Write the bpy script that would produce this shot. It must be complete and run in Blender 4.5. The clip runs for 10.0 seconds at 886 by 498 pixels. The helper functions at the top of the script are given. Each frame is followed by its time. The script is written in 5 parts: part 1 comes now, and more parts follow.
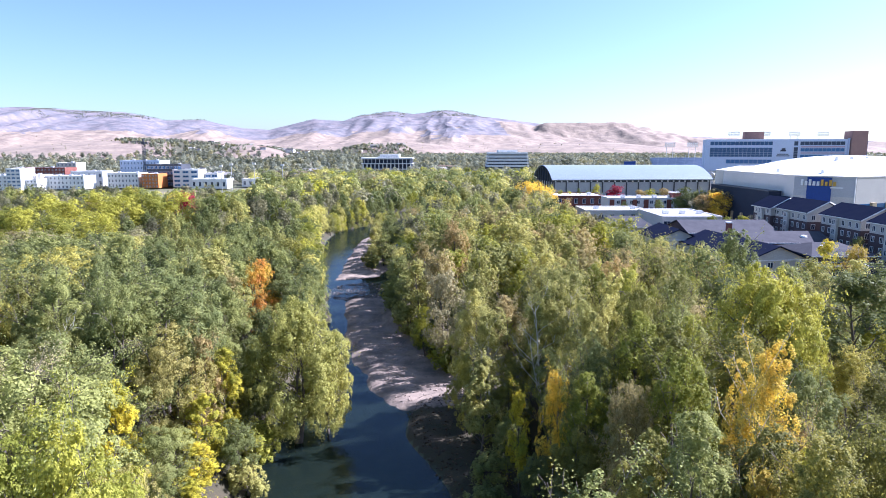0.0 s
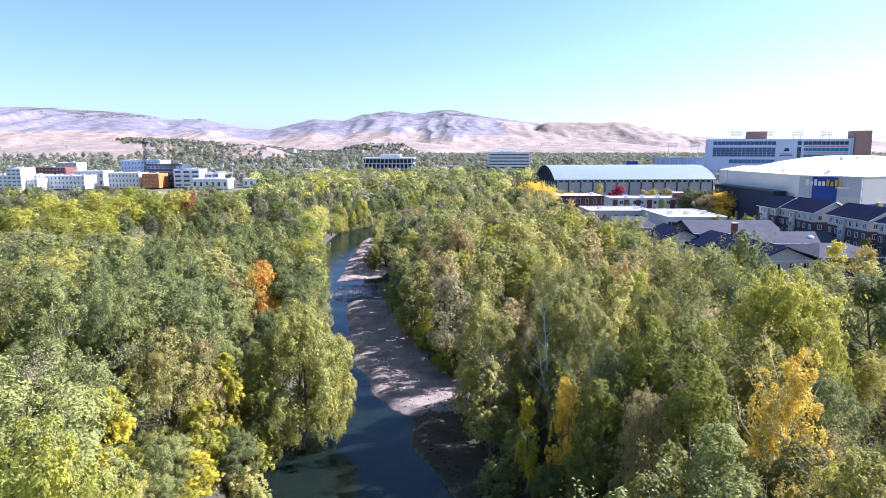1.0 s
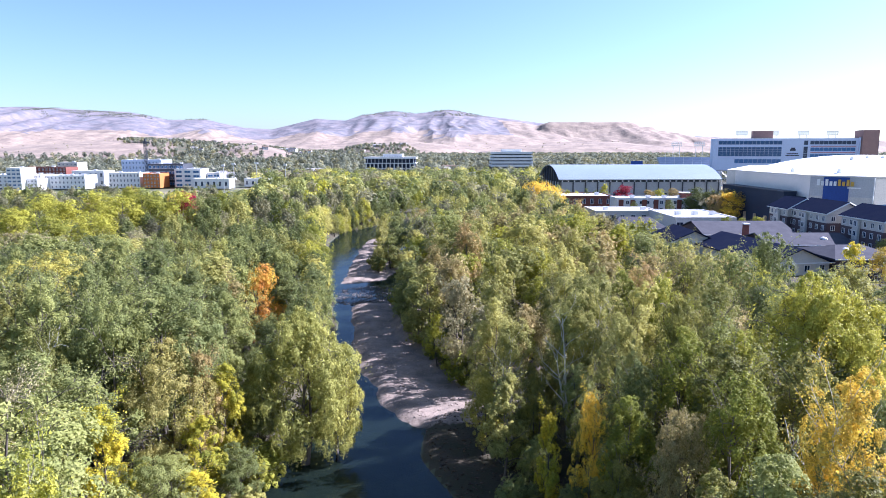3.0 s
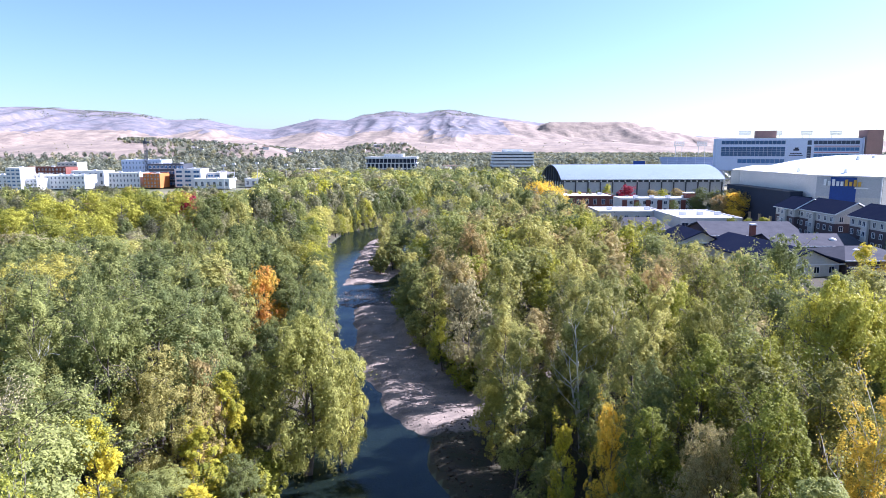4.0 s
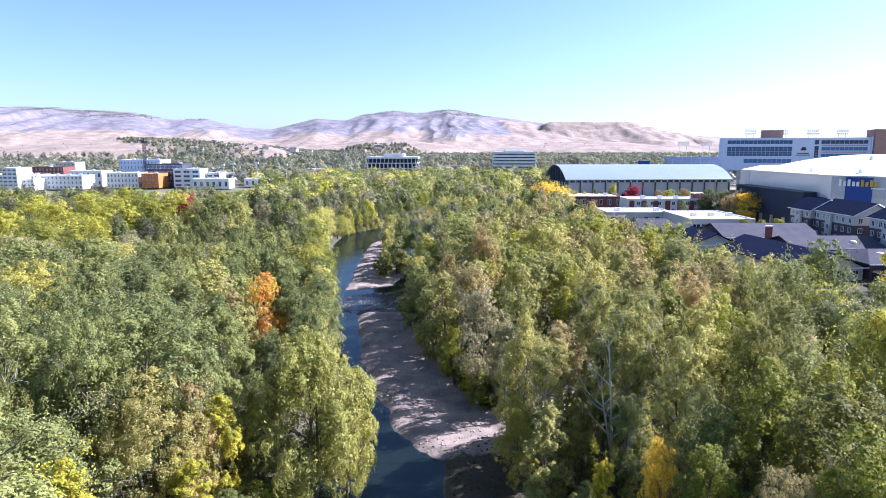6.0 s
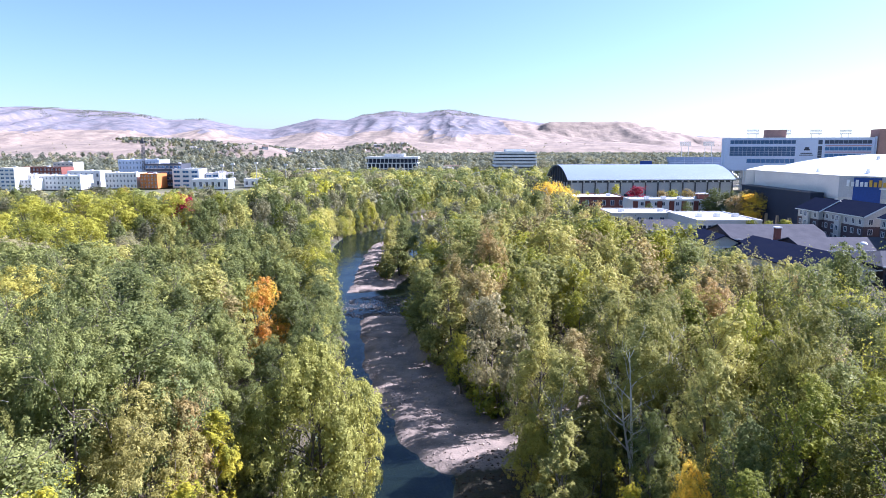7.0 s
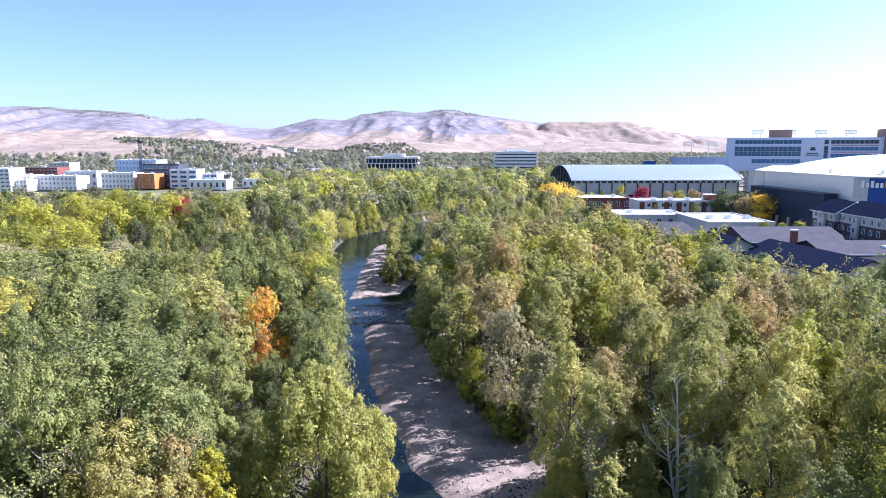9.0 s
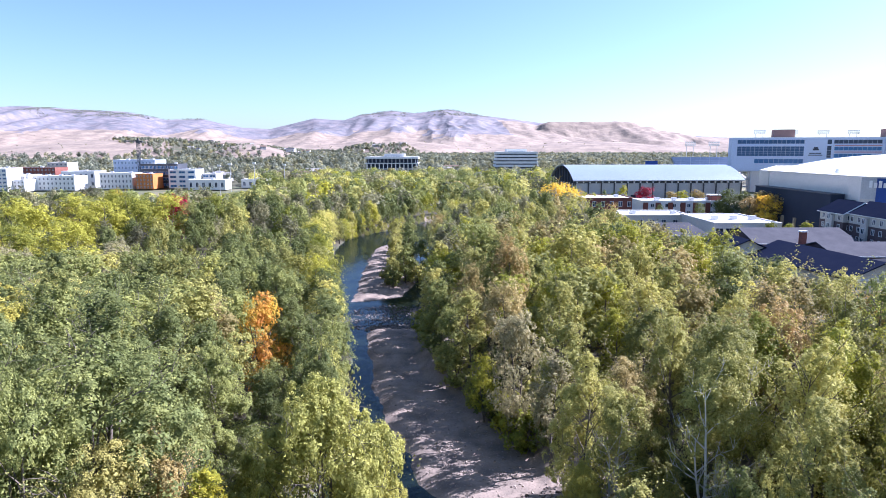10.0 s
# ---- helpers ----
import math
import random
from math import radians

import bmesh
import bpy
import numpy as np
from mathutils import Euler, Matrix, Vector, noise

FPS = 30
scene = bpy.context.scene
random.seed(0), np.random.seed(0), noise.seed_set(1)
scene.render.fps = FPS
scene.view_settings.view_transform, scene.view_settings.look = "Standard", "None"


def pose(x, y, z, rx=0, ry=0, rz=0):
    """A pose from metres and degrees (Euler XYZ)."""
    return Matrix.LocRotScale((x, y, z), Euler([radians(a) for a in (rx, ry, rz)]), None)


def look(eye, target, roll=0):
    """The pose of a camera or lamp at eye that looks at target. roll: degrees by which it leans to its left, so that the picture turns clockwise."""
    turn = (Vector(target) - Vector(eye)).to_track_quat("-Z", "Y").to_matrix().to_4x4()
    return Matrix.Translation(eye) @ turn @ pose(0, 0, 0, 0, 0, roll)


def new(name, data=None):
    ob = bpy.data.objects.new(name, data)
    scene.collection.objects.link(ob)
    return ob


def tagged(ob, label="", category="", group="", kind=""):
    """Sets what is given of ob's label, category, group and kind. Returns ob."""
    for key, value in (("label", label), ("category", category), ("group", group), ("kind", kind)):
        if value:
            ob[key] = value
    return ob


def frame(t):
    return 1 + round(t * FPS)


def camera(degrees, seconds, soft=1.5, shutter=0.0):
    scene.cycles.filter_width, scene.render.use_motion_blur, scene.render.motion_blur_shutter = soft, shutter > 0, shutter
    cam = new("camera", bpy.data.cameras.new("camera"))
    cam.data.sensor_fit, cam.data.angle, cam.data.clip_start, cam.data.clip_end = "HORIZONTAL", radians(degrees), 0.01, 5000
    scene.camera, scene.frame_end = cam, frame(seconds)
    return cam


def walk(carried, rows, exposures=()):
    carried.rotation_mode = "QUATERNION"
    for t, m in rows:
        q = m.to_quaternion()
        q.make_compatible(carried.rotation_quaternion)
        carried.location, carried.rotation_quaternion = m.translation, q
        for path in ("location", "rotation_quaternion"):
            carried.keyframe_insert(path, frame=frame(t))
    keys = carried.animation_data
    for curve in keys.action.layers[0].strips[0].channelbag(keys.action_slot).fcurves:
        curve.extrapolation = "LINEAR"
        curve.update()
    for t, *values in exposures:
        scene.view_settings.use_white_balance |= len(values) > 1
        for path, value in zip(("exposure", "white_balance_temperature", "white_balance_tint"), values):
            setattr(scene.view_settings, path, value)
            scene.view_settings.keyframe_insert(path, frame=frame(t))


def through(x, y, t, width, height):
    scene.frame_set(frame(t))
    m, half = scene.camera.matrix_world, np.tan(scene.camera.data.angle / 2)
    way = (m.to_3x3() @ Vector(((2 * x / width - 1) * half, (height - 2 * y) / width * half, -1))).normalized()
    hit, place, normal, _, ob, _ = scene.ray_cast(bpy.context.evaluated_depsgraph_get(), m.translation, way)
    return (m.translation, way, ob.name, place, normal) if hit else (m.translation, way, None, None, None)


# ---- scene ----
cam = camera(70.0, 10.0, soft=0.55)
# seconds, x, y, z, turn to the left, look up
ROWS = [
    (0.0, -0.00, 0.00, 37.52, -0.00, -8.91),
    (0.5, -0.33, 1.03, 37.48, 0.04, -8.92),
    (1.0, -0.65, 2.05, 37.45, 0.08, -8.92),
    (1.5, -0.96, 3.09, 37.43, 0.12, -8.93),
    (2.0, -1.29, 4.11, 37.42, 0.15, -8.94),
    (2.5, -1.61, 5.18, 37.38, 0.18, -8.94),
    (4.0, -2.85, 9.12, 37.22, 0.24, -8.94),
    (4.5, -3.30, 10.70, 37.16, 0.26, -8.94),
    (5.0, -3.79, 12.43, 37.10, 0.26, -8.94),
    (5.5, -4.29, 14.24, 37.03, 0.25, -8.94),
    (7.0, -5.88, 19.81, 36.96, 0.19, -8.94),
    (7.5, -6.40, 21.60, 36.97, 0.17, -8.94),
    (8.0, -6.94, 23.34, 36.99, 0.14, -8.95),
    (8.5, -7.49, 25.07, 36.99, 0.11, -8.95),
    (9.0, -7.96, 26.82, 36.98, 0.07, -8.94),
    (9.5, -8.48, 28.56, 36.92, 0.04, -8.95),
    (10.0, -9.01, 30.24, 36.89, 0.01, -8.94),
]
EXPOSURE = (1.56, 5300, 29)
walk(cam, [(t, pose(x, y, z, 90 + up, 0, turn)) for t, x, y, z, turn, up in ROWS],
     exposures=[(0.0, *EXPOSURE), (10.0, *EXPOSURE)])

# sun from the right and a little ahead, at noon in autumn
SUN_AZIMUTH, SUN_HEIGHT = radians(73), radians(38)
world = bpy.data.worlds.new("sky")
scene.world = world
world.use_nodes = True
wn = world.node_tree.nodes
sky = wn.new("ShaderNodeTexSky")
sky.sky_type, sky.sun_disc = "NISHITA", False
sky.sun_elevation, sky.sun_rotation = SUN_HEIGHT, SUN_AZIMUTH
sky.altitude, sky.air_density, sky.dust_density, sky.ozone_density = 850, 1.0, 1.7, 1.0
wn["Background"].inputs["Strength"].default_value = 0.064
clear_air = wn.new("ShaderNodeMix")
clear_air.data_type, clear_air.blend_type = "RGBA", "MULTIPLY"
clear_air.inputs["Factor"].default_value, clear_air.inputs["B"].default_value = 1.0, (0.94, 1.05, 0.97, 1)
world.node_tree.links.new(sky.outputs[0], clear_air.inputs["A"])
world.node_tree.links.new(clear_air.outputs["Result"], wn["Background"].inputs["Color"])
sun = new("sun", bpy.data.lights.new("sun", "SUN"))
sun.data.energy, sun.data.angle, sun.data.color = 5.0, radians(0.5), (1.0, 0.945, 0.845)
to_sun = Vector((math.sin(SUN_AZIMUTH) * math.cos(SUN_HEIGHT), math.cos(SUN_AZIMUTH) * math.cos(SUN_HEIGHT), math.sin(SUN_HEIGHT)))
sun.matrix_world = look(to_sun * 300, (0, 0, 0))


# ---- materials ----
def shader(name, colour, rough=0.8, metal=0.0, spec=0.4, second=None, scale=1.0, amount=0.5, fine=None, bump=0.0,
           bump_scale=8.0, per_object=0.0, per_island=0.0, stretch=(1, 1, 1)):
    """A surface whose colour wanders to a second one in patches, with fine grain and relief; scales in features per metre."""
    m = bpy.data.materials.new(name)
    m.use_nodes = True
    n, l = m.node_tree.nodes, m.node_tree.links
    p = n["Principled BSDF"]
    p.inputs["Roughness"].default_value, p.inputs["Metallic"].default_value = rough, metal
    p.inputs["Specular IOR Level"].default_value = spec
    geo = n.new("ShaderNodeNewGeometry")
    mapping = n.new("ShaderNodeMapping")
    mapping.inputs["Scale"].default_value = stretch
    l.new(geo.outputs["Position"], mapping.inputs["Vector"])
    big = n.new("ShaderNodeTexNoise")
    big.inputs["Scale"].default_value, big.inputs["Detail"].default_value = scale, 5
    l.new(mapping.outputs[0], big.inputs["Vector"])
    ramp = n.new("ShaderNodeMapRange")
    ramp.inputs["From Min"].default_value, ramp.inputs["From Max"].default_value = 0.35, 0.65
    ramp.inputs["To Max"].default_value = amount
    l.new(big.outputs["Fac"], ramp.inputs["Value"])
    mix = n.new("ShaderNodeMix")
    mix.data_type = "RGBA"
    mix.inputs["A"].default_value = (*colour, 1)
    mix.inputs["B"].default_value = (*(second or [c * 0.75 for c in colour]), 1)
    l.new(ramp.outputs[0], mix.inputs["Factor"])
    grain = n.new("ShaderNodeTexNoise")
    grain.inputs["Scale"].default_value, grain.inputs["Detail"].default_value = fine or scale * 14, 4
    l.new(mapping.outputs[0], grain.inputs["Vector"])
    hsv = n.new("ShaderNodeHueSaturation")
    l.new(mix.outputs["Result"], hsv.inputs["Color"])
    value = n.new("ShaderNodeMapRange")
    value.inputs["To Min"].default_value, value.inputs["To Max"].default_value = 0.72, 1.28
    l.new(grain.outputs["Fac"], value.inputs["Value"])
    last = value.outputs[0]
    if per_object or per_island:
        info = n.new("ShaderNodeObjectInfo")
        for source, size in ((info.outputs["Random"], per_object), (geo.outputs["Random Per Island"], per_island)):
            vary = n.new("ShaderNodeMapRange")
            vary.inputs["To Min"].default_value, vary.inputs["To Max"].default_value = 1 - size, 1 + size
            l.new(source, vary.inputs["Value"])
            times = n.new("ShaderNodeMath")
            times.operation = "MULTIPLY"
            l.new(last, times.inputs[0])
            l.new(vary.outputs[0], times.inputs[1])
            last = times.outputs[0]
    l.new(last, hsv.inputs["Value"])
    l.new(hsv.outputs[0], p.inputs["Base Color"])
    if bump:
        b = n.new("ShaderNodeBump")
        b.inputs["Strength"].default_value, b.inputs["Distance"].default_value = 0.8, bump
        rough_noise = n.new("ShaderNodeTexNoise")
        rough_noise.inputs["Scale"].default_value, rough_noise.inputs["Detail"].default_value = bump_scale, 6
        l.new(mapping.outputs[0], rough_noise.inputs["Vector"])
        l.new(rough_noise.outputs["Fac"], b.inputs["Height"])
        l.new(b.outputs[0], p.inputs["Normal"])
    return m


def foliage(name, colour, second, tree=0.22, through=0.7, shift=0.55):
    """Leaves: two autumn tones in patches through the crown, each leaf and each tree a little different, light passing through."""
    m = bpy.data.materials.new(name)
    m.use_nodes = True
    n, l = m.node_tree.nodes, m.node_tree.links
    p = n["Principled BSDF"]
    p.inputs["Roughness"].default_value = 0.55
    p.inputs["Specular IOR Level"].default_value = 0.07
    geo, info = n.new("ShaderNodeNewGeometry"), n.new("ShaderNodeObjectInfo")
    patch = n.new("ShaderNodeTexNoise")
    patch.inputs["Scale"].default_value, patch.inputs["Detail"].default_value = 0.35, 3
    l.new(geo.outputs["Position"], patch.inputs["Vector"])
    total = n.new("ShaderNodeMath")
    total.operation = "MULTIPLY_ADD"
    l.new(geo.outputs["Random Per Island"], total.inputs[0])
    total.inputs[1].default_value = 0.2
    l.new(patch.outputs["Fac"], total.inputs[2])
    tone, own = n.new("ShaderNodeAttribute"), n.new("ShaderNodeMath")
    tone.attribute_name, own.operation = "tone", "ADD"
    l.new(info.outputs["Random"], own.inputs[0])
    l.new(tone.outputs["Fac"], own.inputs[1])
    single = n.new("ShaderNodeMath")
    single.operation = "FRACT"
    l.new(own.outputs[0], single.inputs[0])
    lean = n.new("ShaderNodeMath")
    lean.operation = "MULTIPLY_ADD"
    l.new(single.outputs[0], lean.inputs[0])
    lean.inputs[1].default_value = shift
    l.new(total.outputs[0], lean.inputs[2])
    ramp = n.new("ShaderNodeMapRange")
    ramp.inputs["From Min"].default_value, ramp.inputs["From Max"].default_value = 0.42 + shift * 0.5, 0.82 + shift * 0.5
    l.new(lean.outputs[0], ramp.inputs["Value"])
    mix = n.new("ShaderNodeMix")
    mix.data_type = "RGBA"
    mix.inputs["A"].default_value, mix.inputs["B"].default_value = (*colour, 1), (*second, 1)
    l.new(ramp.outputs[0], mix.inputs["Factor"])
    hsv = n.new("ShaderNodeHueSaturation")
    vary = n.new("ShaderNodeMapRange")
    vary.inputs["To Min"].default_value, vary.inputs["To Max"].default_value = 1 - tree, 1 + tree
    l.new(single.outputs[0], vary.inputs["Value"])
    leaf, times = n.new("ShaderNodeMapRange"), n.new("ShaderNodeMath")
    leaf.inputs["To Min"].default_value, leaf.inputs["To Max"].default_value, times.operation = 0.52, 0.87, "MULTIPLY"
    l.new(geo.outputs["Random Per Island"], leaf.inputs["Value"])
    l.new(vary.outputs[0], times.inputs[0])
    l.new(leaf.outputs[0], times.inputs[1])
    l.new(times.outputs[0], hsv.inputs["Value"])
    hsv.inputs["Saturation"].default_value = 1.0
    l.new(mix.outputs["Result"], hsv.inputs["Color"])
    l.new(hsv.outputs[0], p.inputs["Base Color"])
    # a leaf passes about as much light as it throws back, and yellower
    passed, veil = n.new("ShaderNodeHueSaturation"), n.new("ShaderNodeBsdfTranslucent")
    passed.inputs["Hue"].default_value, passed.inputs["Saturation"].default_value, passed.inputs["Value"].default_value = 0.497, 1.04, through
    l.new(hsv.outputs[0], passed.inputs["Color"])
    l.new(passed.outputs[0], veil.inputs["Color"])
    both = n.new("ShaderNodeAddShader")
    l.new(p.outputs[0], both.inputs[0])
    l.new(veil.outputs[0], both.inputs[1])
    l.new(both.outputs[0], n["Material Output"].inputs["Surface"])
    return m


def river_water():
    m = bpy.data.materials.new("river_water")
    m.use_nodes = True
    n, l = m.node_tree.nodes, m.node_tree.links
    n.remove(n["Principled BSDF"])
    geo = n.new("ShaderNodeNewGeometry")
    mapping = n.new("ShaderNodeMapping")
    mapping.inputs["Scale"].default_value = (1.0, 0.45, 1.0)
    l.new(geo.outputs["Position"], mapping.inputs["Vector"])
    wave = n.new("ShaderNodeTexNoise")
    wave.inputs["Scale"].default_value, wave.inputs["Detail"].default_value = 1.1, 6
    l.new(mapping.outputs[0], wave.inputs["Vector"])
    bump = n.new("ShaderNodeBump")
    bump.inputs["Strength"].default_value, bump.inputs["Distance"].default_value = 0.6, 0.1
    l.new(wave.outputs["Fac"], bump.inputs["Height"])
    gloss, clear, murk = n.new("ShaderNodeBsdfGlossy"), n.new("ShaderNodeBsdfTransparent"), n.new("ShaderNodeBsdfDiffuse")
    gloss.inputs["Roughness"].default_value = 0.1
    l.new(bump.outputs[0], gloss.inputs["Normal"])
    clear.inputs["Color"].default_value = (0.44, 0.60, 0.50, 1)
    gloss.inputs["Color"].default_value = (0.64, 0.68, 0.78, 1)
    murk.inputs["Color"].default_value = (0.024, 0.040, 0.034, 1)
    under, top = n.new("ShaderNodeMixShader"), n.new("ShaderNodeMixShader")
    under.inputs[0].default_value = 0.35
    l.new(clear.outputs[0], under.inputs[1])
    l.new(murk.outputs[0], under.inputs[2])
    fresnel = n.new("ShaderNodeFresnel")
    fresnel.inputs["IOR"].default_value = 1.33
    l.new(bump.outputs[0], fresnel.inputs["Normal"])
    l.new(fresnel.outputs[0], top.inputs[0])
    l.new(under.outputs[0], top.inputs[1])
    l.new(gloss.outputs[0], top.inputs[2])
    l.new(top.outputs[0], n["Material Output"].inputs["Surface"])
    return m


WATER = river_water()
STONE = shader("river_stones", (0.40, 0.32, 0.27), 0.85, second=(0.19, 0.165, 0.15), scale=0.8, fine=6, per_island=0.35)
WET_STONE = shader("wet_river_stones", (0.17, 0.15, 0.14), 0.5, second=(0.09, 0.08, 0.078), scale=0.8, fine=6, per_island=0.35)

LITTER = shader("brown_leaf_litter", (0.07, 0.05, 0.035), 0.9, second=(0.14, 0.10, 0.065), scale=0.8, fine=6, per_island=0.4)


def bank_ground():
    """Forest floor, wet bed and dry gravel in one surface; the mesh's own values say where each lies, noise frays the edges."""
    m = shader("bank_ground", (0.072, 0.057, 0.037), 0.95, second=(0.045, 0.046, 0.023), scale=0.3, amount=0.9, fine=4, bump=0.1, bump_scale=3)
    n, l = m.node_tree.nodes, m.node_tree.links
    base = next(x for x in n if x.type == "HUE_SAT")
    source = base.inputs["Color"].links[0].from_socket
    geo = next(x for x in n if x.type == "NEW_GEOMETRY")
    for name, one, two, size in (("wet", (0.115, 0.125, 0.07), (0.05, 0.06, 0.038), 0.15), ("stony", (0.36, 0.285, 0.23), (0.19, 0.155, 0.13), 0.3)):
        spots, colour, where, fray, edge, over = [n.new(k) for k in ("ShaderNodeTexNoise", "ShaderNodeMix", "ShaderNodeAttribute", "ShaderNodeTexNoise", "ShaderNodeMapRange", "ShaderNodeMix")]
        colour.data_type = over.data_type = "RGBA"
        spots.inputs["Scale"].default_value, spots.inputs["Detail"].default_value = size, 8
        colour.inputs["A"].default_value, colour.inputs["B"].default_value = (*one, 1), (*two, 1)
        spread = n.new("ShaderNodeMapRange")
        spread.inputs["From Min"].default_value, spread.inputs["From Max"].default_value = 0.35, 0.65
        l.new(geo.outputs["Position"], spots.inputs["Vector"])
        l.new(spots.outputs["Fac"], spread.inputs["Value"])
        l.new(spread.outputs[0], colour.inputs["Factor"])
        where.attribute_name = name
        fray.inputs["Scale"].default_value, fray.inputs["Detail"].default_value = 0.9, 5
        l.new(geo.outputs["Position"], fray.inputs["Vector"])
        total = n.new("ShaderNodeMath")
        total.operation = "ADD"
        l.new(where.outputs["Fac"], total.inputs[0])
        l.new(fray.outputs["Fac"], total.inputs[1])
        edge.inputs["From Min"].default_value, edge.inputs["From Max"].default_value = 0.9, 1.1
        l.new(total.outputs[0], edge.inputs["Value"])
        l.new(edge.outputs[0], over.inputs["Factor"])
        l.new(source, over.inputs["A"])
        l.new(colour.outputs["Result"], over.inputs["B"])
        source = over.outputs["Result"]
    l.new(source, base.inputs["Color"])
    return m


BANK = bank_ground()
PLAIN = shader("town_ground", (0.20, 0.17, 0.10), 0.95, second=(0.08, 0.10, 0.045), scale=0.02, amount=1.0, fine=0.4)
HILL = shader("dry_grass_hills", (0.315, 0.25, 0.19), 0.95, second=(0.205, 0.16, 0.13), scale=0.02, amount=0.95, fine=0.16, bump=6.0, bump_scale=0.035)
# high far slopes: bluish distance haze is mixed into this colour
HAZED_HILL = shader("haze_tinted_slopes", (0.225, 0.195, 0.205), 0.95, second=(0.125, 0.128, 0.15), scale=0.017, amount=1.0, fine=0.14, bump=7.0, bump_scale=0.03)
TOWN_GREEN = shader("gardens_and_lanes", (0.10, 0.105, 0.06), 0.95, second=(0.16, 0.135, 0.09), scale=0.03, amount=0.8, fine=0.3)
BARK = shader("grey_brown_bark", (0.16, 0.135, 0.115), 0.95, second=(0.09, 0.075, 0.06), scale=1.2, fine=14, per_object=0.3)
BIRCH = shader("pale_bark", (0.60, 0.57, 0.52), 0.8, second=(0.40, 0.37, 0.33), scale=1.5, fine=9, per_object=0.15)

GREEN = foliage("dusty_green_leaves", (0.158, 0.186, 0.064), (0.246, 0.258, 0.08))
OLIVE = foliage("olive_leaves", (0.29, 0.292, 0.086), (0.405, 0.374, 0.112))
TAN = foliage("tan_and_olive_leaves", (0.33, 0.285, 0.115), (0.45, 0.365, 0.16))
LIME = foliage("yellow_green_leaves", (0.255, 0.276, 0.045), (0.375, 0.356, 0.05))
BRIGHT_LIME = foliage("bright_yellow_green_leaves", (0.205, 0.225, 0.04), (0.33, 0.315, 0.048), tree=0.3)
# distant green, lightened and greyed in its colour to carry the haze
HAZED_GREEN = foliage("distant_haze_lightened_leaves", (0.17, 0.188, 0.14), (0.235, 0.24, 0.165), tree=0.3)
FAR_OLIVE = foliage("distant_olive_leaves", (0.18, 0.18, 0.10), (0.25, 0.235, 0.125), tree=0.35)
YELLOW = foliage("yellow_leaves", (0.30, 0.31, 0.045), (0.60, 0.50, 0.04), tree=0.1, shift=0.15)
GOLD = foliage("golden_leaves", (0.52, 0.41, 0.08), (0.66, 0.49, 0.065))
ORANGE = foliage("orange_leaves", (0.60, 0.46, 0.06), (0.58, 0.29, 0.075), tree=0.1, shift=0.2)
RUST = foliage("rust_leaves", (0.31, 0.265, 0.10), (0.385, 0.28, 0.115))
RED = foliage("crimson_leaves", (0.28, 0.04, 0.05), (0.44, 0.035, 0.085))
WILLOW = foliage("willow_leaves", (0.37, 0.365, 0.098), (0.52, 0.475, 0.125), tree=0.1)
LIGHT_LIME = foliage("light_yellow_green_willow_leaves", (0.40, 0.385, 0.066), (0.53, 0.48, 0.08), tree=0.1)
MEADOW = foliage("leaf_green_with_yellow_tips", (0.20, 0.202, 0.054), (0.345, 0.31, 0.066), tree=0.22)
BRONZE = foliage("bronze_green_leaves", (0.20, 0.212, 0.064), (0.29, 0.26, 0.082))
DRY = foliage("dry_grey_twigs", (0.335, 0.31, 0.165), (0.43, 0.375, 0.20), through=0.6)


# ---- mesh helpers ----
def quads(name, verts, faces, material=None, smooth=False):
    me = bpy.data.meshes.new(name)
    me.from_pydata(verts, [], faces)
    if material:
        me.materials.append(material)
    if smooth:
        me.polygons.foreach_set("use_smooth", [True] * len(me.polygons))
    return me


def numpy_mesh(name, verts, faces, material=None):
    """A mesh from arrays; faces all have the same number of corners."""
    me = bpy.data.meshes.new(name)
    count, corners = faces.shape
    me.vertices.add(len(verts))
    me.vertices.foreach_set("co", np.asarray(verts, np.float32).ravel())
    me.loops.add(count * corners)
    me.loops.foreach_set("vertex_index", faces.astype(np.int32).ravel())
    me.polygons.add(count)
    me.polygons.foreach_set("loop_start", np.arange(0, count * corners, corners, dtype=np.int32))
    if material:
        me.materials.append(material)
    me.update(calc_edges=True)
    return me


def part(name, bm, material, parent, label=""):
    me = bpy.data.meshes.new(name)
    bm.to_mesh(me)
    bm.free()
    me.materials.append(material)
    ob = new(name, me)
    ob.parent = parent
    return tagged(ob, label)


def box(bm, x0, x1, y0, y1, z0, z1):
    v = [bm.verts.new(p) for p in ((x0, y0, z0), (x1, y0, z0), (x1, y1, z0), (x0, y1, z0),
                                   (x0, y0, z1), (x1, y0, z1), (x1, y1, z1), (x0, y1, z1))]
    for f in ((3, 2, 1, 0), (4, 5, 6, 7), (0, 1, 5, 4), (1, 2, 6, 5), (2, 3, 7, 6), (3, 0, 4, 7)):
        bm.faces.new([v[i] for i in f])


def block(name, material, parent, *sides, label=""):
    bm = bmesh.new()
    box(bm, *sides)
    return part(name, bm, material, parent, label)


def prism(bm, outline, z0, z1):
    """An upright block on an outline that runs counter-clockwise."""
    low, high = [bm.verts.new((x, y, z0)) for x, y in outline], [bm.verts.new((x, y, z1)) for x, y in outline]
    bm.faces.new(low[::-1])
    bm.faces.new(high)
    for i in range(len(outline)):
        j = (i + 1) % len(outline)
        bm.faces.new((low[i], low[j], high[j], high[i]))


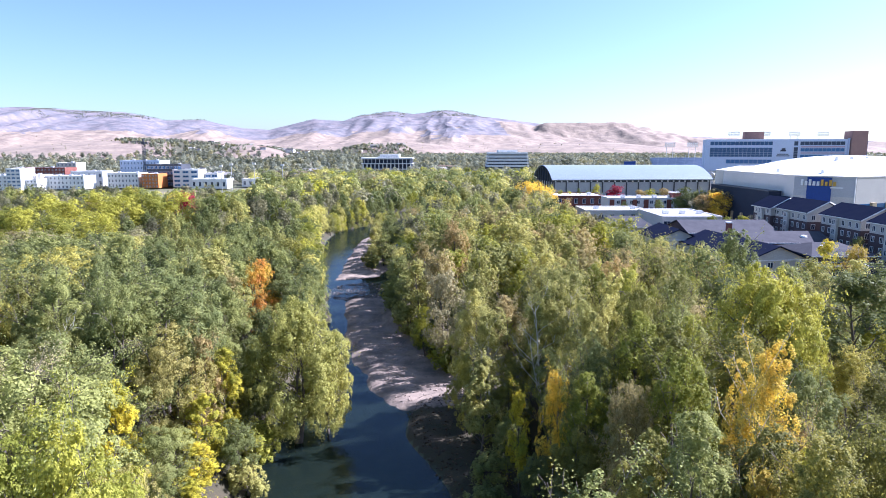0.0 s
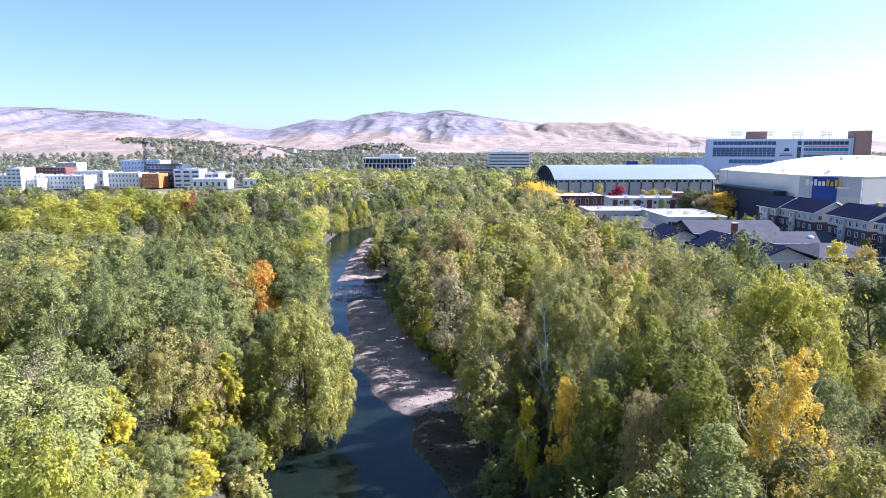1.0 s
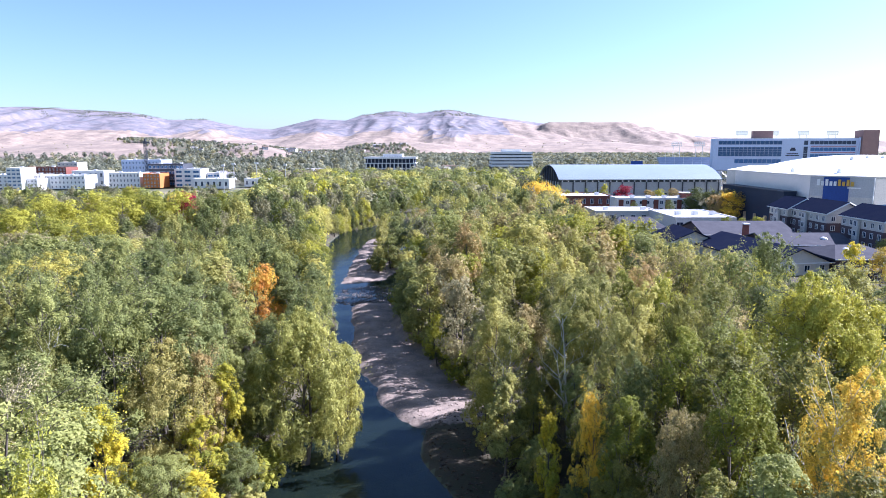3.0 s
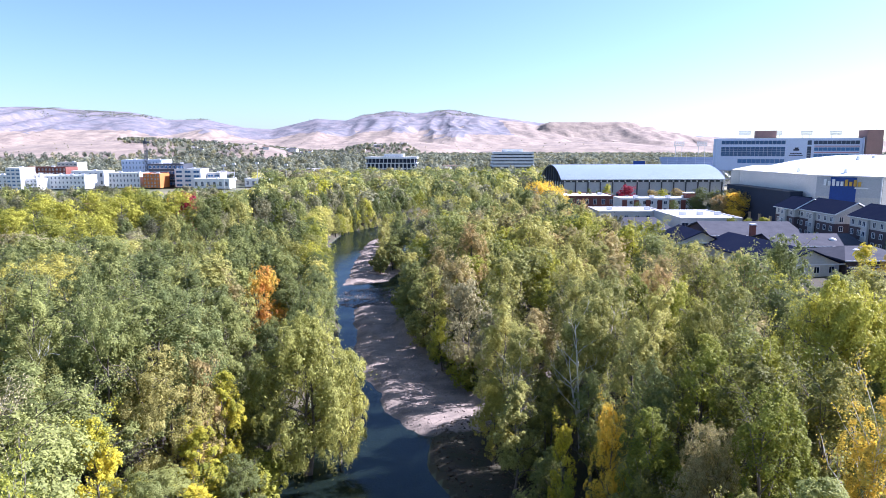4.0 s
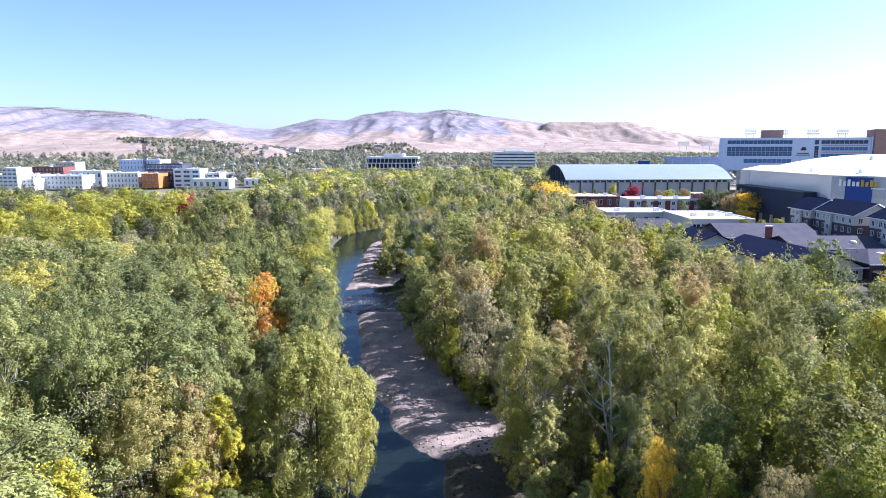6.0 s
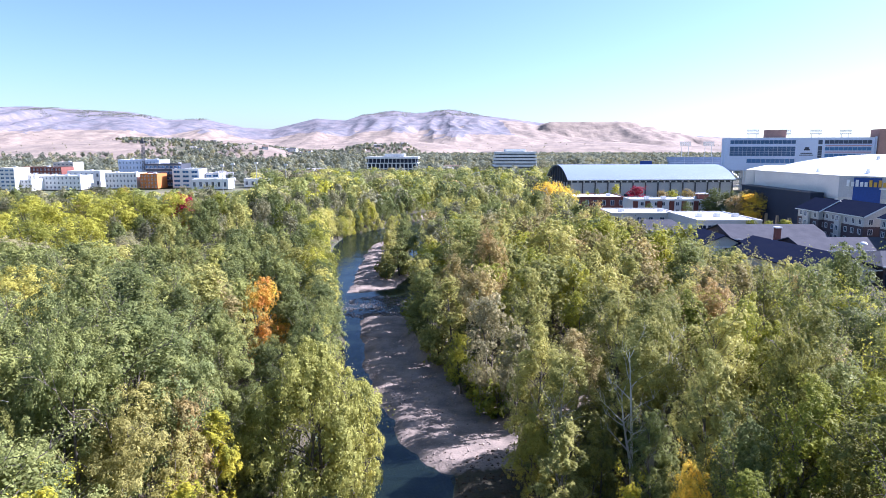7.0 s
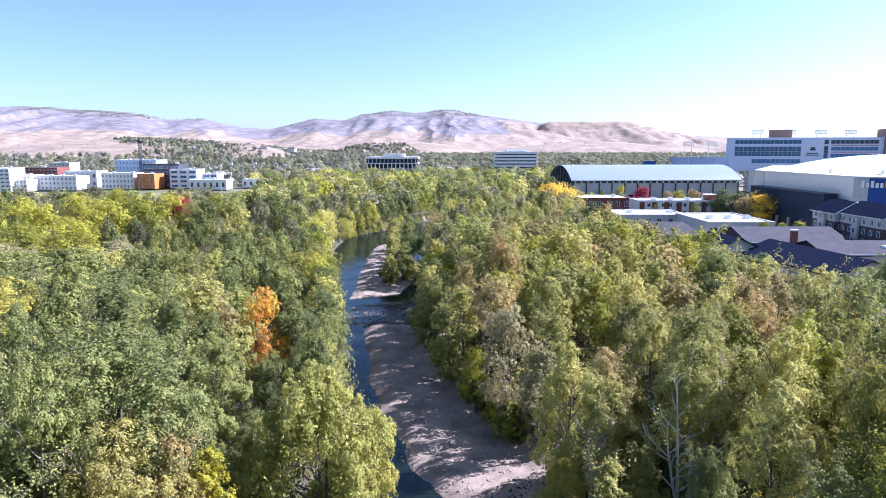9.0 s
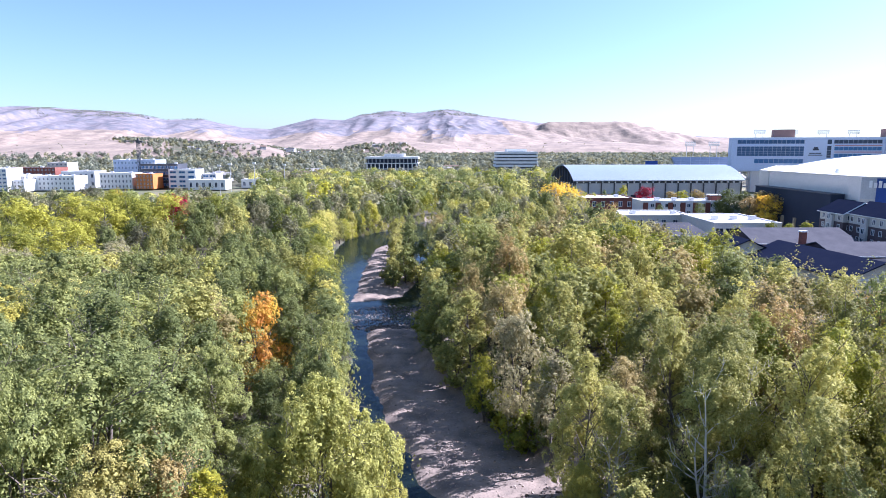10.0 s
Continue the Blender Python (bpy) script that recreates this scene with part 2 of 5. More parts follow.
# ---- the lie of the land ----
RIVER = [(-32, -200), (-30, 0), (-24, 60), (-25, 88), (-23, 110), (-27, 140), (-35, 178), (-44, 215), (-51, 265), (-52, 300),
         (-38, 324), (-15, 370), (40, 402), (150, 430), (160, 380), (60, 350), (10, 320), (-8, 290), (-13, 240), (-13, 185),
         (-14, 158), (-12, 133), (-5, 121), (2, 111), (3, 103), (0, 95), (-4.6, 90), (-4.4, 81), (-1.9, 73.3), (0.4, 67), (1.6, 60), (2.4, 40), (4, 0), (10, -200)]
BAR_LOW = [(-6, 90), (-8.7, 93.4), (-10.9, 97), (-12.6, 102), (-14.7, 107.5), (-16.9, 113.7), (-19.1, 122.5), (-21.8, 137), (-23.7, 148), (-24.9, 162), (-20, 164),
           (-10, 160), (-6, 135), (2, 118), (14, 108), (12, 96), (2, 90)]
BAR_HIGH = [(-32.2, 184), (-32.8, 197), (-33.3, 210), (-34.2, 227), (-35.2, 250), (-35.2, 268), (-31, 283), (-25, 270), (-17, 240), (-17, 205), (-20, 190)]
BAR_BEND = [(-19, 363), (-12, 374), (-5, 377), (-8, 370), (-15, 360)]


def distance_to(outline, x, y):
    """Distance to an outline, negative inside it."""
    best, inside = np.full(x.shape, 1e9), np.zeros(x.shape, bool)
    for (ax, ay), (bx, by) in zip(outline, outline[1:] + outline[:1]):
        dx, dy = bx - ax, by - ay
        s = np.clip(((x - ax) * dx + (y - ay) * dy) / (dx * dx + dy * dy), 0, 1)
        best = np.minimum(best, np.hypot(x - ax - s * dx, y - ay - s * dy))
        if dy:
            inside ^= ((ay > y) != (by > y)) & (x < dx * (y - ay) / dy + ax)
    return np.where(inside, -best, best)


def ease(low, high, v):
    s = np.clip((v - low) / (high - low), 0, 1)
    return s * s * (3 - 2 * s)


GRID = np.random.default_rng(5).random((256, 256))


def value_noise(x, y):
    xi, yi = np.floor(x).astype(int), np.floor(y).astype(int)
    fx, fy = x - xi, y - yi
    fx, fy = fx * fx * (3 - 2 * fx), fy * fy * (3 - 2 * fy)
    g = lambda i, j: GRID[(xi + i) % 256, (yi + j) % 256]
    return (g(0, 0) * (1 - fx) + g(1, 0) * fx) * (1 - fy) + (g(0, 1) * (1 - fx) + g(1, 1) * fx) * fy


def rough_noise(x, y, octaves=5, ridged=False):
    total, size, norm = 0, 1.0, 0
    for k in range(octaves):
        v = value_noise(x * 2 ** k + 17.3 * k, y * 2 ** k + 9.1 * k)
        total, norm, size = total + size * (1 - abs(2 * v - 1) if ridged else v), norm + size, size * 0.5
    return total / norm


# crest of the far range, by bearing (x over y), and its height
CREST = [(-0.95, 322), (-0.70, 320), (-0.64, 326), (-0.58, 308), (-0.49, 290), (-0.43, 238), (-0.375, 243), (-0.31, 184), (-0.27, 176),
         (-0.20, 246), (-0.155, 232), (-0.13, 268), (-0.083, 296), (-0.045, 280), (0.006, 306), (0.06, 262), (0.115, 236),
         (0.15, 214), (0.22, 170), (0.35, 138), (0.43, 122), (0.55, 112), (0.70, 98), (0.95, 90)]


def hills(x, y):
    u = x / np.maximum(y, 300)
    crest = np.interp(u, [c[0] for c in CREST], [c[1] for c in CREST])
    bend = 0.8 * rough_noise(x / 900, y / 900, 2)
    folds = 0.5 * rough_noise(x / 430 + 3 + bend, y / 1900, 4, ridged=True) + 0.5 * rough_noise(x / 210 + 2 * bend, y / 700 + 5, 3, ridged=True)
    rise = np.clip((y - 2000) / 2300, 0, 1)
    slope = np.where(y < 4300, rise ** 1.35, 1 - (y - 4300) / 900)
    z = (crest - 8) * slope * (1 + (folds - 0.62) * 0.95 * (1 - rise ** 4)) + 30 * (rough_noise(x / 110 + bend, y / 260, 2, ridged=True) - 0.6) * ease(0.05, 0.5, rise) * (1.15 - rise)
    # low brown bluffs at the foot of the range
    for bx, by, wide, deep, high in ((-470, 1550, 95, 120, 40), (-120, 2050, 190, 220, 44), (-900, 1900, 420, 380, 40), (520, 2300, 380, 260, 46), (1250, 2400, 420, 300, 58)):
        z = np.maximum(z, high * np.clip(1.25 - np.hypot((x - bx) / wide, (y - by) / deep), 0, 1) ** 0.7 * (0.8 + 0.4 * folds))
    # the flat-topped mesa
    mx, my = x - 790, y - 3720
    edge = np.hypot(np.maximum(abs(mx) - 215, 0), np.maximum(abs(my) - 150, 0)) + 60 * (folds - 0.5)
    flank = 158 * np.clip(1 - (edge - 18) / (480 + 380 * ease(-200, 300, mx)), 0, 1) ** 1.1 * (0.85 + 0.3 * folds) + 40 * (rough_noise(x / 75, y / 210, 3, ridged=True) - 0.6) * ease(30, 160, edge) * ease(900, 500, edge)
    ragged = edge + 12 * (rough_noise(x / 60, y / 60, 3) - 0.5)
    mesa = np.where(ragged < 18, 182 + 2 * folds, flank + 14 * ease(95, 60, ragged) * (ragged >= 18))
    z = np.maximum(z, mesa)
    return z * ease(1150, 1700, y) + 17 * ease(850, 2000, y) * ease(2600, 2000, y)


WATER_LEVEL = -0.9


def land(x, y):
    x, y = np.asarray(x, float), np.asarray(y, float)
    d = distance_to(RIVER, x, y)
    right = ease(20, 90, x) * ease(90, 170, y)
    top = 1.9 + 1.2 * right + 0.8 * (rough_noise(x / 23, y / 23, 3) - 0.5)
    top = top - 2.0 * ease(17, 8, x) * ease(-9, -6, x) * ease(30, 45, y) * ease(106, 94, y)
    z = WATER_LEVEL - 1.3 + (top + 1.3 - WATER_LEVEL) * ease(-3.5, 2.0, d + 1.5 * (rough_noise(x / 9, y / 9, 2) - 0.5))
    for outline, high in ((BAR_LOW, 0.75), (BAR_HIGH, 0.55), (BAR_BEND, 0.45)):
        near = -distance_to(outline, x, y) + 1.6 * (rough_noise(x / 7, y / 7, 3) - 0.5) + 1.5 * (rough_noise(x / 2.3, y / 2.3, 2) - 0.5)
        z = np.maximum(z, WATER_LEVEL - 1.3 + (1.3 + high + 0.25 * (rough_noise(x / 3, y / 3, 3) - 0.5)) * ease(-4.5, 3.0, near))
    # the shallow riffle between the two bars
    z = np.maximum(z, np.where(np.hypot((x + 18) / 14, (y - 170) / 13) < 1, WATER_LEVEL - 0.1 + 0.25 * (rough_noise(x / 2, y / 2, 3) - 0.45), -5))
    return z + hills(x, y)


def lines(*stretches):
    """Grid lines: stretches of (start, end, step)."""
    return np.unique(np.concatenate([np.arange(a, b, s) for a, b, s in stretches]))


gx = lines((-4300, -3000, 60), (-3000, -150, 15), (-150, -70, 6), (-70, -30, 1.6), (-30, 12, 0.8), (12, 50, 1.6), (50, 150, 6), (150, 3000, 15), (3000, 4301, 60))
gy = lines((-400, -40, 24), (-40, 32, 6), (32, 84, 1.6), (84, 130, 0.8), (130, 200, 1.6), (200, 420, 3.2), (420, 1200, 26), (1200, 4400, 16), (4400, 4990, 45))
X, Y = np.meshgrid(gx, gy)
Z = land(X, Y)
nx, ny = len(gx), len(gy)
index = np.arange(nx * ny).reshape(ny, nx)
faces = np.stack([index[:-1, :-1], index[:-1, 1:], index[1:, 1:], index[1:, :-1]], -1).reshape(-1, 4)
ground = numpy_mesh("ground", np.stack([X, Y, Z], -1).reshape(-1, 3), faces)
for m in (BANK, PLAIN, HILL, HAZED_HILL, TOWN_GREEN):
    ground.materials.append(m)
cx, cy = (X[:-1, :-1] + X[1:, 1:]).ravel() / 2, (Y[:-1, :-1] + Y[1:, 1:]).ravel() / 2
cz = (Z[:-1, :-1] + Z[1:, 1:]).ravel() / 2
kind = np.zeros(len(faces), np.int32)
kind[(cy > 420) | (abs(cx) > 150)] = 1
kind[cy > 1350] = 2
kind[(cy > 1350) & (cy < np.where(cx > -0.13 * cy, 1760, 1980)) & (cx > -0.42 * cy) & (np.hypot((cx + 462) / 85, (cy - 1545) / 110) > 1.1)] = 4
kind[(cy > 640) & (cy <= 1350)] = 4
# the haze-tinted colour goes to the high, distant slopes
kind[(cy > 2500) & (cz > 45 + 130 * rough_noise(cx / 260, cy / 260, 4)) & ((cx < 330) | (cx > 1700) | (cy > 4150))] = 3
vx, vy, vz = X.ravel(), Y.ravel(), Z.ravel()
to_bars = np.min([distance_to(o, vx, vy) for o in (BAR_LOW, BAR_HIGH, BAR_BEND)], 0)
stony = np.clip(0.5 - (to_bars - 0.8) / 3, 0, 1) * ease(-0.5, -0.1, vz - WATER_LEVEL)
wet = 1 - ease(-0.05, 0.35, vz - WATER_LEVEL)
for name, values in (("stony", stony), ("wet", wet)):
    ground.attributes.new(name, "FLOAT", "POINT").data.foreach_set("value", values.astype(np.float32))
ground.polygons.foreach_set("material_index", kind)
ground.polygons.foreach_set("use_smooth", [True] * len(faces))
tagged(new("ground", ground), "wooded river banks, gravel bars and dry brown foothills", "ground", kind="structure")
tagged(new("water", quads("water", [(x, y, WATER_LEVEL) for x, y in ((-90, -200), (170, -200), (170, 440), (-90, 440))], [(0, 1, 2, 3)], WATER)),
       "shallow green river with dark blue reflections", "river", kind="structure")


def stones(seed, outlines, count, low, high, material=STONE, words="rounded pale river stones on the gravel bars"):
    """Loose rounded stones scattered over the bars and the riffle."""
    rng = np.random.default_rng(seed)
    shape = np.array([(1, 0, 0), (0, 1, 0), (-1, 0, 0), (0, -1, 0), (0, 0, 0.7), (0, 0, -0.7)])
    tris = np.array([(0, 1, 4), (1, 2, 4), (2, 3, 4), (3, 0, 4), (1, 0, 5), (2, 1, 5), (3, 2, 5), (0, 3, 5)])
    x, y = [rng.uniform(min(p[k] for o in outlines for p in o) - 0.5, max(p[k] for o in outlines for p in o) + 0.5, count * 6) for k in (0, 1)]
    ok = np.min([distance_to(o, x, y) for o in outlines], 0) < 0.5
    x, y = x[ok][:count], y[ok][:count]
    size = low + (high - low) * rng.random(len(x)) ** 4
    turn = rng.uniform(0, 6.28, len(x))
    v = shape[None] * (1 + 0.35 * rng.normal(size=(len(x), 6, 1))) * size[:, None, None]
    c, s = np.cos(turn)[:, None], np.sin(turn)[:, None]
    v = np.stack([v[:, :, 0] * c - v[:, :, 1] * s * 0.8 + x[:, None], v[:, :, 0] * s + v[:, :, 1] * c * 0.8 + y[:, None], v[:, :, 2] + (land(x, y) + size * 0.1)[:, None]], -1)
    f = tris[None] + 6 * np.arange(len(x))[:, None, None]
    me = numpy_mesh("gravel_stones", v.reshape(-1, 3), f.reshape(-1, 3), material)
    return tagged(new("gravel_stones", me), words, "stones", kind="stuff")


RIFFLE = [(-31, 160), (-8, 158), (-6, 178), (-30, 182)]
SHADY_BANK = [(-4.2, 90), (-3.8, 81), (-1.2, 73), (1, 67), (2.4, 60), (11, 60), (11, 94), (0, 94)]
stones(3, (BAR_LOW, BAR_HIGH), 12000, 0.05, 0.2)
stones(5, (SHADY_BANK,), 2600, 0.06, 0.26, LITTER, "brown stones and leaf litter on the shaded bank")
stones(4, (RIFFLE,), 9000, 0.1, 0.36, WET_STONE, "dark wet stones in the shallow riffle")


# ---- trees ----
def tube(verts, faces, path, radii, sides):
    start = len(verts)
    for k, (p, r) in enumerate(zip(path, radii)):
        ahead = (path[min(k + 1, len(path) - 1)] - path[max(k - 1, 0)]).normalized()
        a = ahead.orthogonal().normalized()
        b = ahead.cross(a)
        for s in range(sides):
            t = 2 * math.pi * s / sides
            verts.append(p + (a * math.cos(t) + b * math.sin(t)) * r)
    for k in range(len(path) - 1):
        for s in range(sides):
            q = (s + 1) % sides
            faces.append((start + k * sides + s, start + k * sides + q, start + (k + 1) * sides + q, start + (k + 1) * sides + s))


def leaf_mesh(name, rng, centres, size, hang=0.0, corners=4, facing=None):
    """Small leaf sprays, each a bent rhomb (or a triangle, further off); facing turns their upper sides outwards, hang makes them point down."""
    n = len(centres)
    normal = rng.normal(size=(n, 3)) * 0.45 + (facing if facing is not None else 0)
    a = np.cross(normal, rng.normal(size=(n, 3)))
    a[:, 2] -= hang * 0.7
    a /= np.linalg.norm(a, axis=1)[:, None]
    b = np.cross(normal, a)
    b /= np.linalg.norm(b, axis=1)[:, None]
    s = (size * rng.uniform(0.7, 1.2, n))[:, None]
    w = 0.72 - 0.45 * min(hang, 1)
    if corners == 4:
        up = np.cross(a, b) * s * 0.18
        v = np.stack([centres - a * s, centres - b * s * w + up, centres + a * s, centres + b * s * w + up], 1)
    else:
        v = np.stack([centres - a * s * 0.8 - b * s * w, centres - a * s * 0.8 + b * s * w, centres + a * s], 1)
    return numpy_mesh(name, v.reshape(-1, 3), np.arange(n * corners).reshape(n, corners))


def grow(seed, height, radius, base=0.25, limbs=14, rise=0.8, leaves=8000, size=0.17, hang=0.0, clump=0.5, thick=0.22,
         bare=0.0, corners=4, stems=1, twig=True, top=0.35, full=0.42):
    """Trunk and crown meshes of one tree: limbs round a leader, boughs on the limbs, leaves in clumps round the boughs."""
    rng = np.random.default_rng(seed)
    verts, faces, anchors = [], [], []
    for stem in range(stems):
        lean = Vector((rng.uniform(-1, 1), rng.uniform(-1, 1), 0)) * (0.04 if stems == 1 else 0.16) * height
        sway = [rng.uniform(-1, 1) * 0.02 * height for _ in range(4)]
        tall = height * (1 if stem == 0 else rng.uniform(0.75, 0.95))

        def leader(f):
            return Vector((lean.x * f + sway[0] * math.sin(3 * f) + sway[1] * math.sin(7 * f), lean.y * f + sway[2] * math.sin(4 * f) + sway[3] * math.sin(6 * f), tall * f))

        steps = [k / 8 for k in range(9)]
        tube(verts, faces, [leader(f * 0.87) for f in steps], [thick * (1.05 - f) * (1.5 if f == 0 else 1) + 0.02 for f in steps], 7 if twig else 5)
        for k in range(limbs // stems):
            f = base + (0.97 - base) * ((k + rng.uniform(0, 0.9)) / (limbs // stems))
            g = (f - base) / (1 - base)
            reach = radius * math.sqrt(max(0.08, 1 - ((g - top) / 0.78) ** 2)) * rng.uniform(0.72, 1.12) * (1 if stems == 1 else 0.75)
            turn = k * 2.4 + rng.uniform(-0.5, 0.5)
            out = Vector((math.cos(turn), math.sin(turn), 0))
            start = leader(f * 0.9)
            climb = reach * rise * rng.uniform(0.6, 1.2) * (0.45 + 0.8 * g)
            bow = reach * (0.15 if hang < 0.3 else 0.45)
            path = [start + out * reach * s + Vector((0, 0, climb * s + bow * 4 * s * (1 - s) * 0.5)) + Vector(rng.normal(size=3)) * 0.03 * reach * (s > 0) for s in (0, 0.3, 0.6, 0.85, 1.0)]
            girth = thick * 0.42 * (1.1 - g)
            tube(verts, faces, path, [girth + 0.015, girth * 0.75 + 0.012, girth * 0.5 + 0.01, girth * 0.3 + 0.01, 0.012], 5 if twig else 3)
            boughs = [path[1:]]
            for j in range(5):
                s = rng.uniform(0.35, 1.0)
                root = path[0].lerp(path[-1], s) if s < 0.3 else path[min(4, int(s * 4.4))]
                away = (out * 0.7 + Vector(rng.normal(size=3)) * 0.6 + Vector((0, 0, 0.3 + 0.75 * rise * (1 - hang)))).normalized()
                length = reach * rng.uniform(0.22, 0.5) + 0.25
                bough = [root, root + away * length * 0.5 + Vector((0, 0, 0.1 * length)), root + away * length]
                if twig:
                    tube(verts, faces, bough, [girth * 0.35 + 0.012, girth * 0.2 + 0.01, 0.008], 3)
                boughs.append(bough)
            for bough in boughs:
                for s in range(7):
                    q = s / 6 * (len(bough) - 1)
                    i = min(int(q), len(bough) - 2)
                    anchors.append((*bough[i].lerp(bough[i + 1], q - i), 0.55 + 0.45 * s / 6))
        for s in range(5):
            anchors.append((*leader(0.86 + 0.035 * s), 0.6))
    anchors = np.array(anchors)
    dense = rng.uniform(0, 1, len(anchors)) ** 0.7 * (rng.uniform(0, 1, len(anchors)) > bare) * anchors[:, 3]
    pick = rng.choice(len(anchors), leaves, p=dense / dense.sum())
    spread = clump * (0.5 + 0.6 * anchors[pick, 3:4])
    offset = rng.normal(size=(leaves, 3)) * spread * np.array([0.62, 0.62, 0.85 if hang == 0 and rise > 0.8 else 0.65])
    if hang:
        offset[:, 2] -= rng.exponential(0.9 * hang, leaves) * clump * 2.2
        offset[:, :2] *= 0.8
    centres = anchors[pick, :3] + offset
    centres[:, 2] = np.maximum(centres[:, 2], 0.25 + 0.5 * rng.random(leaves))
    # most leaves sit in tufts over the lobes of the crown: each lobe catches the light on top, and the gaps between lobes stay dark
    half = height * (1 - base) * 0.5
    count = int(9 + 2.6 * radius + 0.35 * height)
    side = rng.normal(size=(count, 3))
    side[:, 2] += 0.25
    side /= np.linalg.norm(side, axis=1)[:, None]
    lobe = side * rng.uniform(0.55, 0.8, (count, 1)) * np.array([radius, radius, half * 1.02]) + np.array([0, 0, height * base + half])
    lobe[:, :2] *= np.clip(1.15 - 0.5 * (lobe[:, 2] - height * base) / (2 * half), 0.4, 1.0)[:, None]
    lobe_size = radius * rng.uniform(0.27, 0.46, count)
    lobe[0], lobe_size[0] = (0, 0, height * 0.9), radius * 0.32
    tall_lobe = 1.25 if rise > 0.8 else 0.95
    tufts = int(45 + 10 * radius * math.sqrt(height))
    of = rng.choice(count, tufts, p=lobe_size ** 2 / (lobe_size ** 2).sum())
    way = rng.normal(size=(tufts, 3)) + side[of] * 0.75 + np.array([0, 0, 0.5])
    way /= np.linalg.norm(way, axis=1)[:, None]
    hull = lobe[of] + way * (lobe_size[of] * rng.uniform(0.7, 1.08, tufts))[:, None] * np.array([1, 1, tall_lobe])
    shell = rng.random(leaves) < full
    which = rng.integers(0, tufts, leaves)
    out = rng.normal(size=(leaves, 3)) * 0.7 + way[which] * 0.9 + np.array([0, 0, 0.35])
    out /= np.linalg.norm(out, axis=1)[:, None]
    puffy = (0.075 * radius + 0.16) * rng.uniform(0.6, 1.45, tufts)
    tuft_offset = out * (puffy[which] * rng.uniform(0.6, 1.08, leaves))[:, None] * np.array([1, 1, 1.4 if rise > 0.8 else 0.9])
    if hang:
        tuft_offset[:, 2] -= rng.exponential(0.55 * hang, leaves)
    offset[shell] = tuft_offset[shell]
    centres[shell] = (hull[which] + tuft_offset)[shell]
    # the heart of each lobe is filled with coarser sprays, so that no light shows through it
    sizes = np.full(leaves, size)
    if full > 0.5:
        core = ~shell & (rng.random(leaves) < 0.7)
        inside = rng.normal(size=(leaves, 3))
        inside *= (rng.random(leaves) ** 0.5 / np.linalg.norm(inside, axis=1))[:, None]
        home = rng.choice(count, leaves, p=lobe_size ** 2 / (lobe_size ** 2).sum())
        offset[core] = (inside * (lobe_size[home] * 0.66)[:, None] * np.array([1, 1, tall_lobe]))[core]
        centres[core] = lobe[home][core] + offset[core]
        sizes[core] = size * 1.7
    centres[:, 2] = np.maximum(centres[:, 2], 0.25 + 0.5 * rng.random(leaves))
    wood = quads("trunk", verts, faces, None, smooth=True)
    outward = centres - np.array([0, 0, height * (base + 0.25)])
    outward /= np.linalg.norm(outward, axis=1)[:, None] + 0.01
    puff = offset / (np.linalg.norm(offset, axis=1)[:, None] + 0.01)
    crown = leaf_mesh("crown", rng, centres, sizes, hang, corners, outward * 0.4 + puff * 1.0 + np.array([0, 0, 0.25]))
    for me in (wood, crown):
        me.materials.append(BARK)
    return wood, crown, height


# shapes, each grown once: near ones with fine leaves, further ones with fewer and larger sprays
FORMS = {
    "cottonwood": ((1, 2, 3, 4, 5), dict(height=19, radius=3.8, base=0.16, limbs=19, rise=1.25, leaves=31000, size=0.088, clump=0.46, full=0.75)),
    "broad": ((11, 12, 13, 14), dict(height=14, radius=4.9, base=0.12, limbs=20, rise=0.75, leaves=36000, size=0.078, clump=0.5, stems=2, full=0.72)),
    "sparse": ((21, 22, 23), dict(height=19, radius=3.4, base=0.22, limbs=18, rise=1.3, leaves=15000, size=0.09, clump=0.45, bare=0.3, thick=0.2, full=0.58)),
    "willow": ((31, 32), dict(height=15, radius=6.8, base=0.18, limbs=30, rise=0.5, leaves=52000, size=0.14, hang=0.5, clump=0.62, thick=0.3, stems=2, full=0.78)),
    "shrub": ((41, 42), dict(height=4.5, radius=2.2, base=0.03, limbs=12, rise=0.9, leaves=5500, size=0.11, clump=0.4, thick=0.07, stems=3, full=0.7)),
    "bare": ((51,), dict(height=12, radius=4.6, base=0.2, limbs=28, rise=0.8, leaves=12000, size=0.055, clump=0.42, thick=0.15, stems=2, full=0.0)),
    "birch": ((25, 26, 27), dict(height=19, radius=3.4, base=0.42, limbs=18, rise=1.2, leaves=14000, size=0.09, clump=0.5, bare=0.2, thick=0.2, stems=2, full=0.6)),
    "slim": ((61, 62), dict(height=15, radius=2.5, base=0.08, limbs=17, rise=1.4, leaves=15000, size=0.096, clump=0.4, thick=0.14, full=0.75)),
}
SHAPES = {form: [grow(s, corners=3, **made) for s in seeds] for form, (seeds, made) in FORMS.items()}
for form, (seeds, made) in FORMS.items():
    less = dict(made, leaves=int(made["leaves"] * 0.36), size=made["size"] * 1.55, corners=3, twig=form in ("sparse", "birch", "bare"))
    SHAPES[form + " further"] = [grow(s + 100, **less) for s in seeds]
SHAPES["mid"] = [grow(s, 18, 3.9, 0.1, 14, 1.15, 8600, 0.165, clump=0.5, corners=3, twig=False, full=0.8) for s in (71, 72, 73, 74, 75)]
SHAPES["mid_round"] = [grow(s, 15, 4.7, 0.08, 14, 0.8, 8600, 0.172, clump=0.55, corners=3, twig=False, full=0.82) for s in (81, 82, 83)]
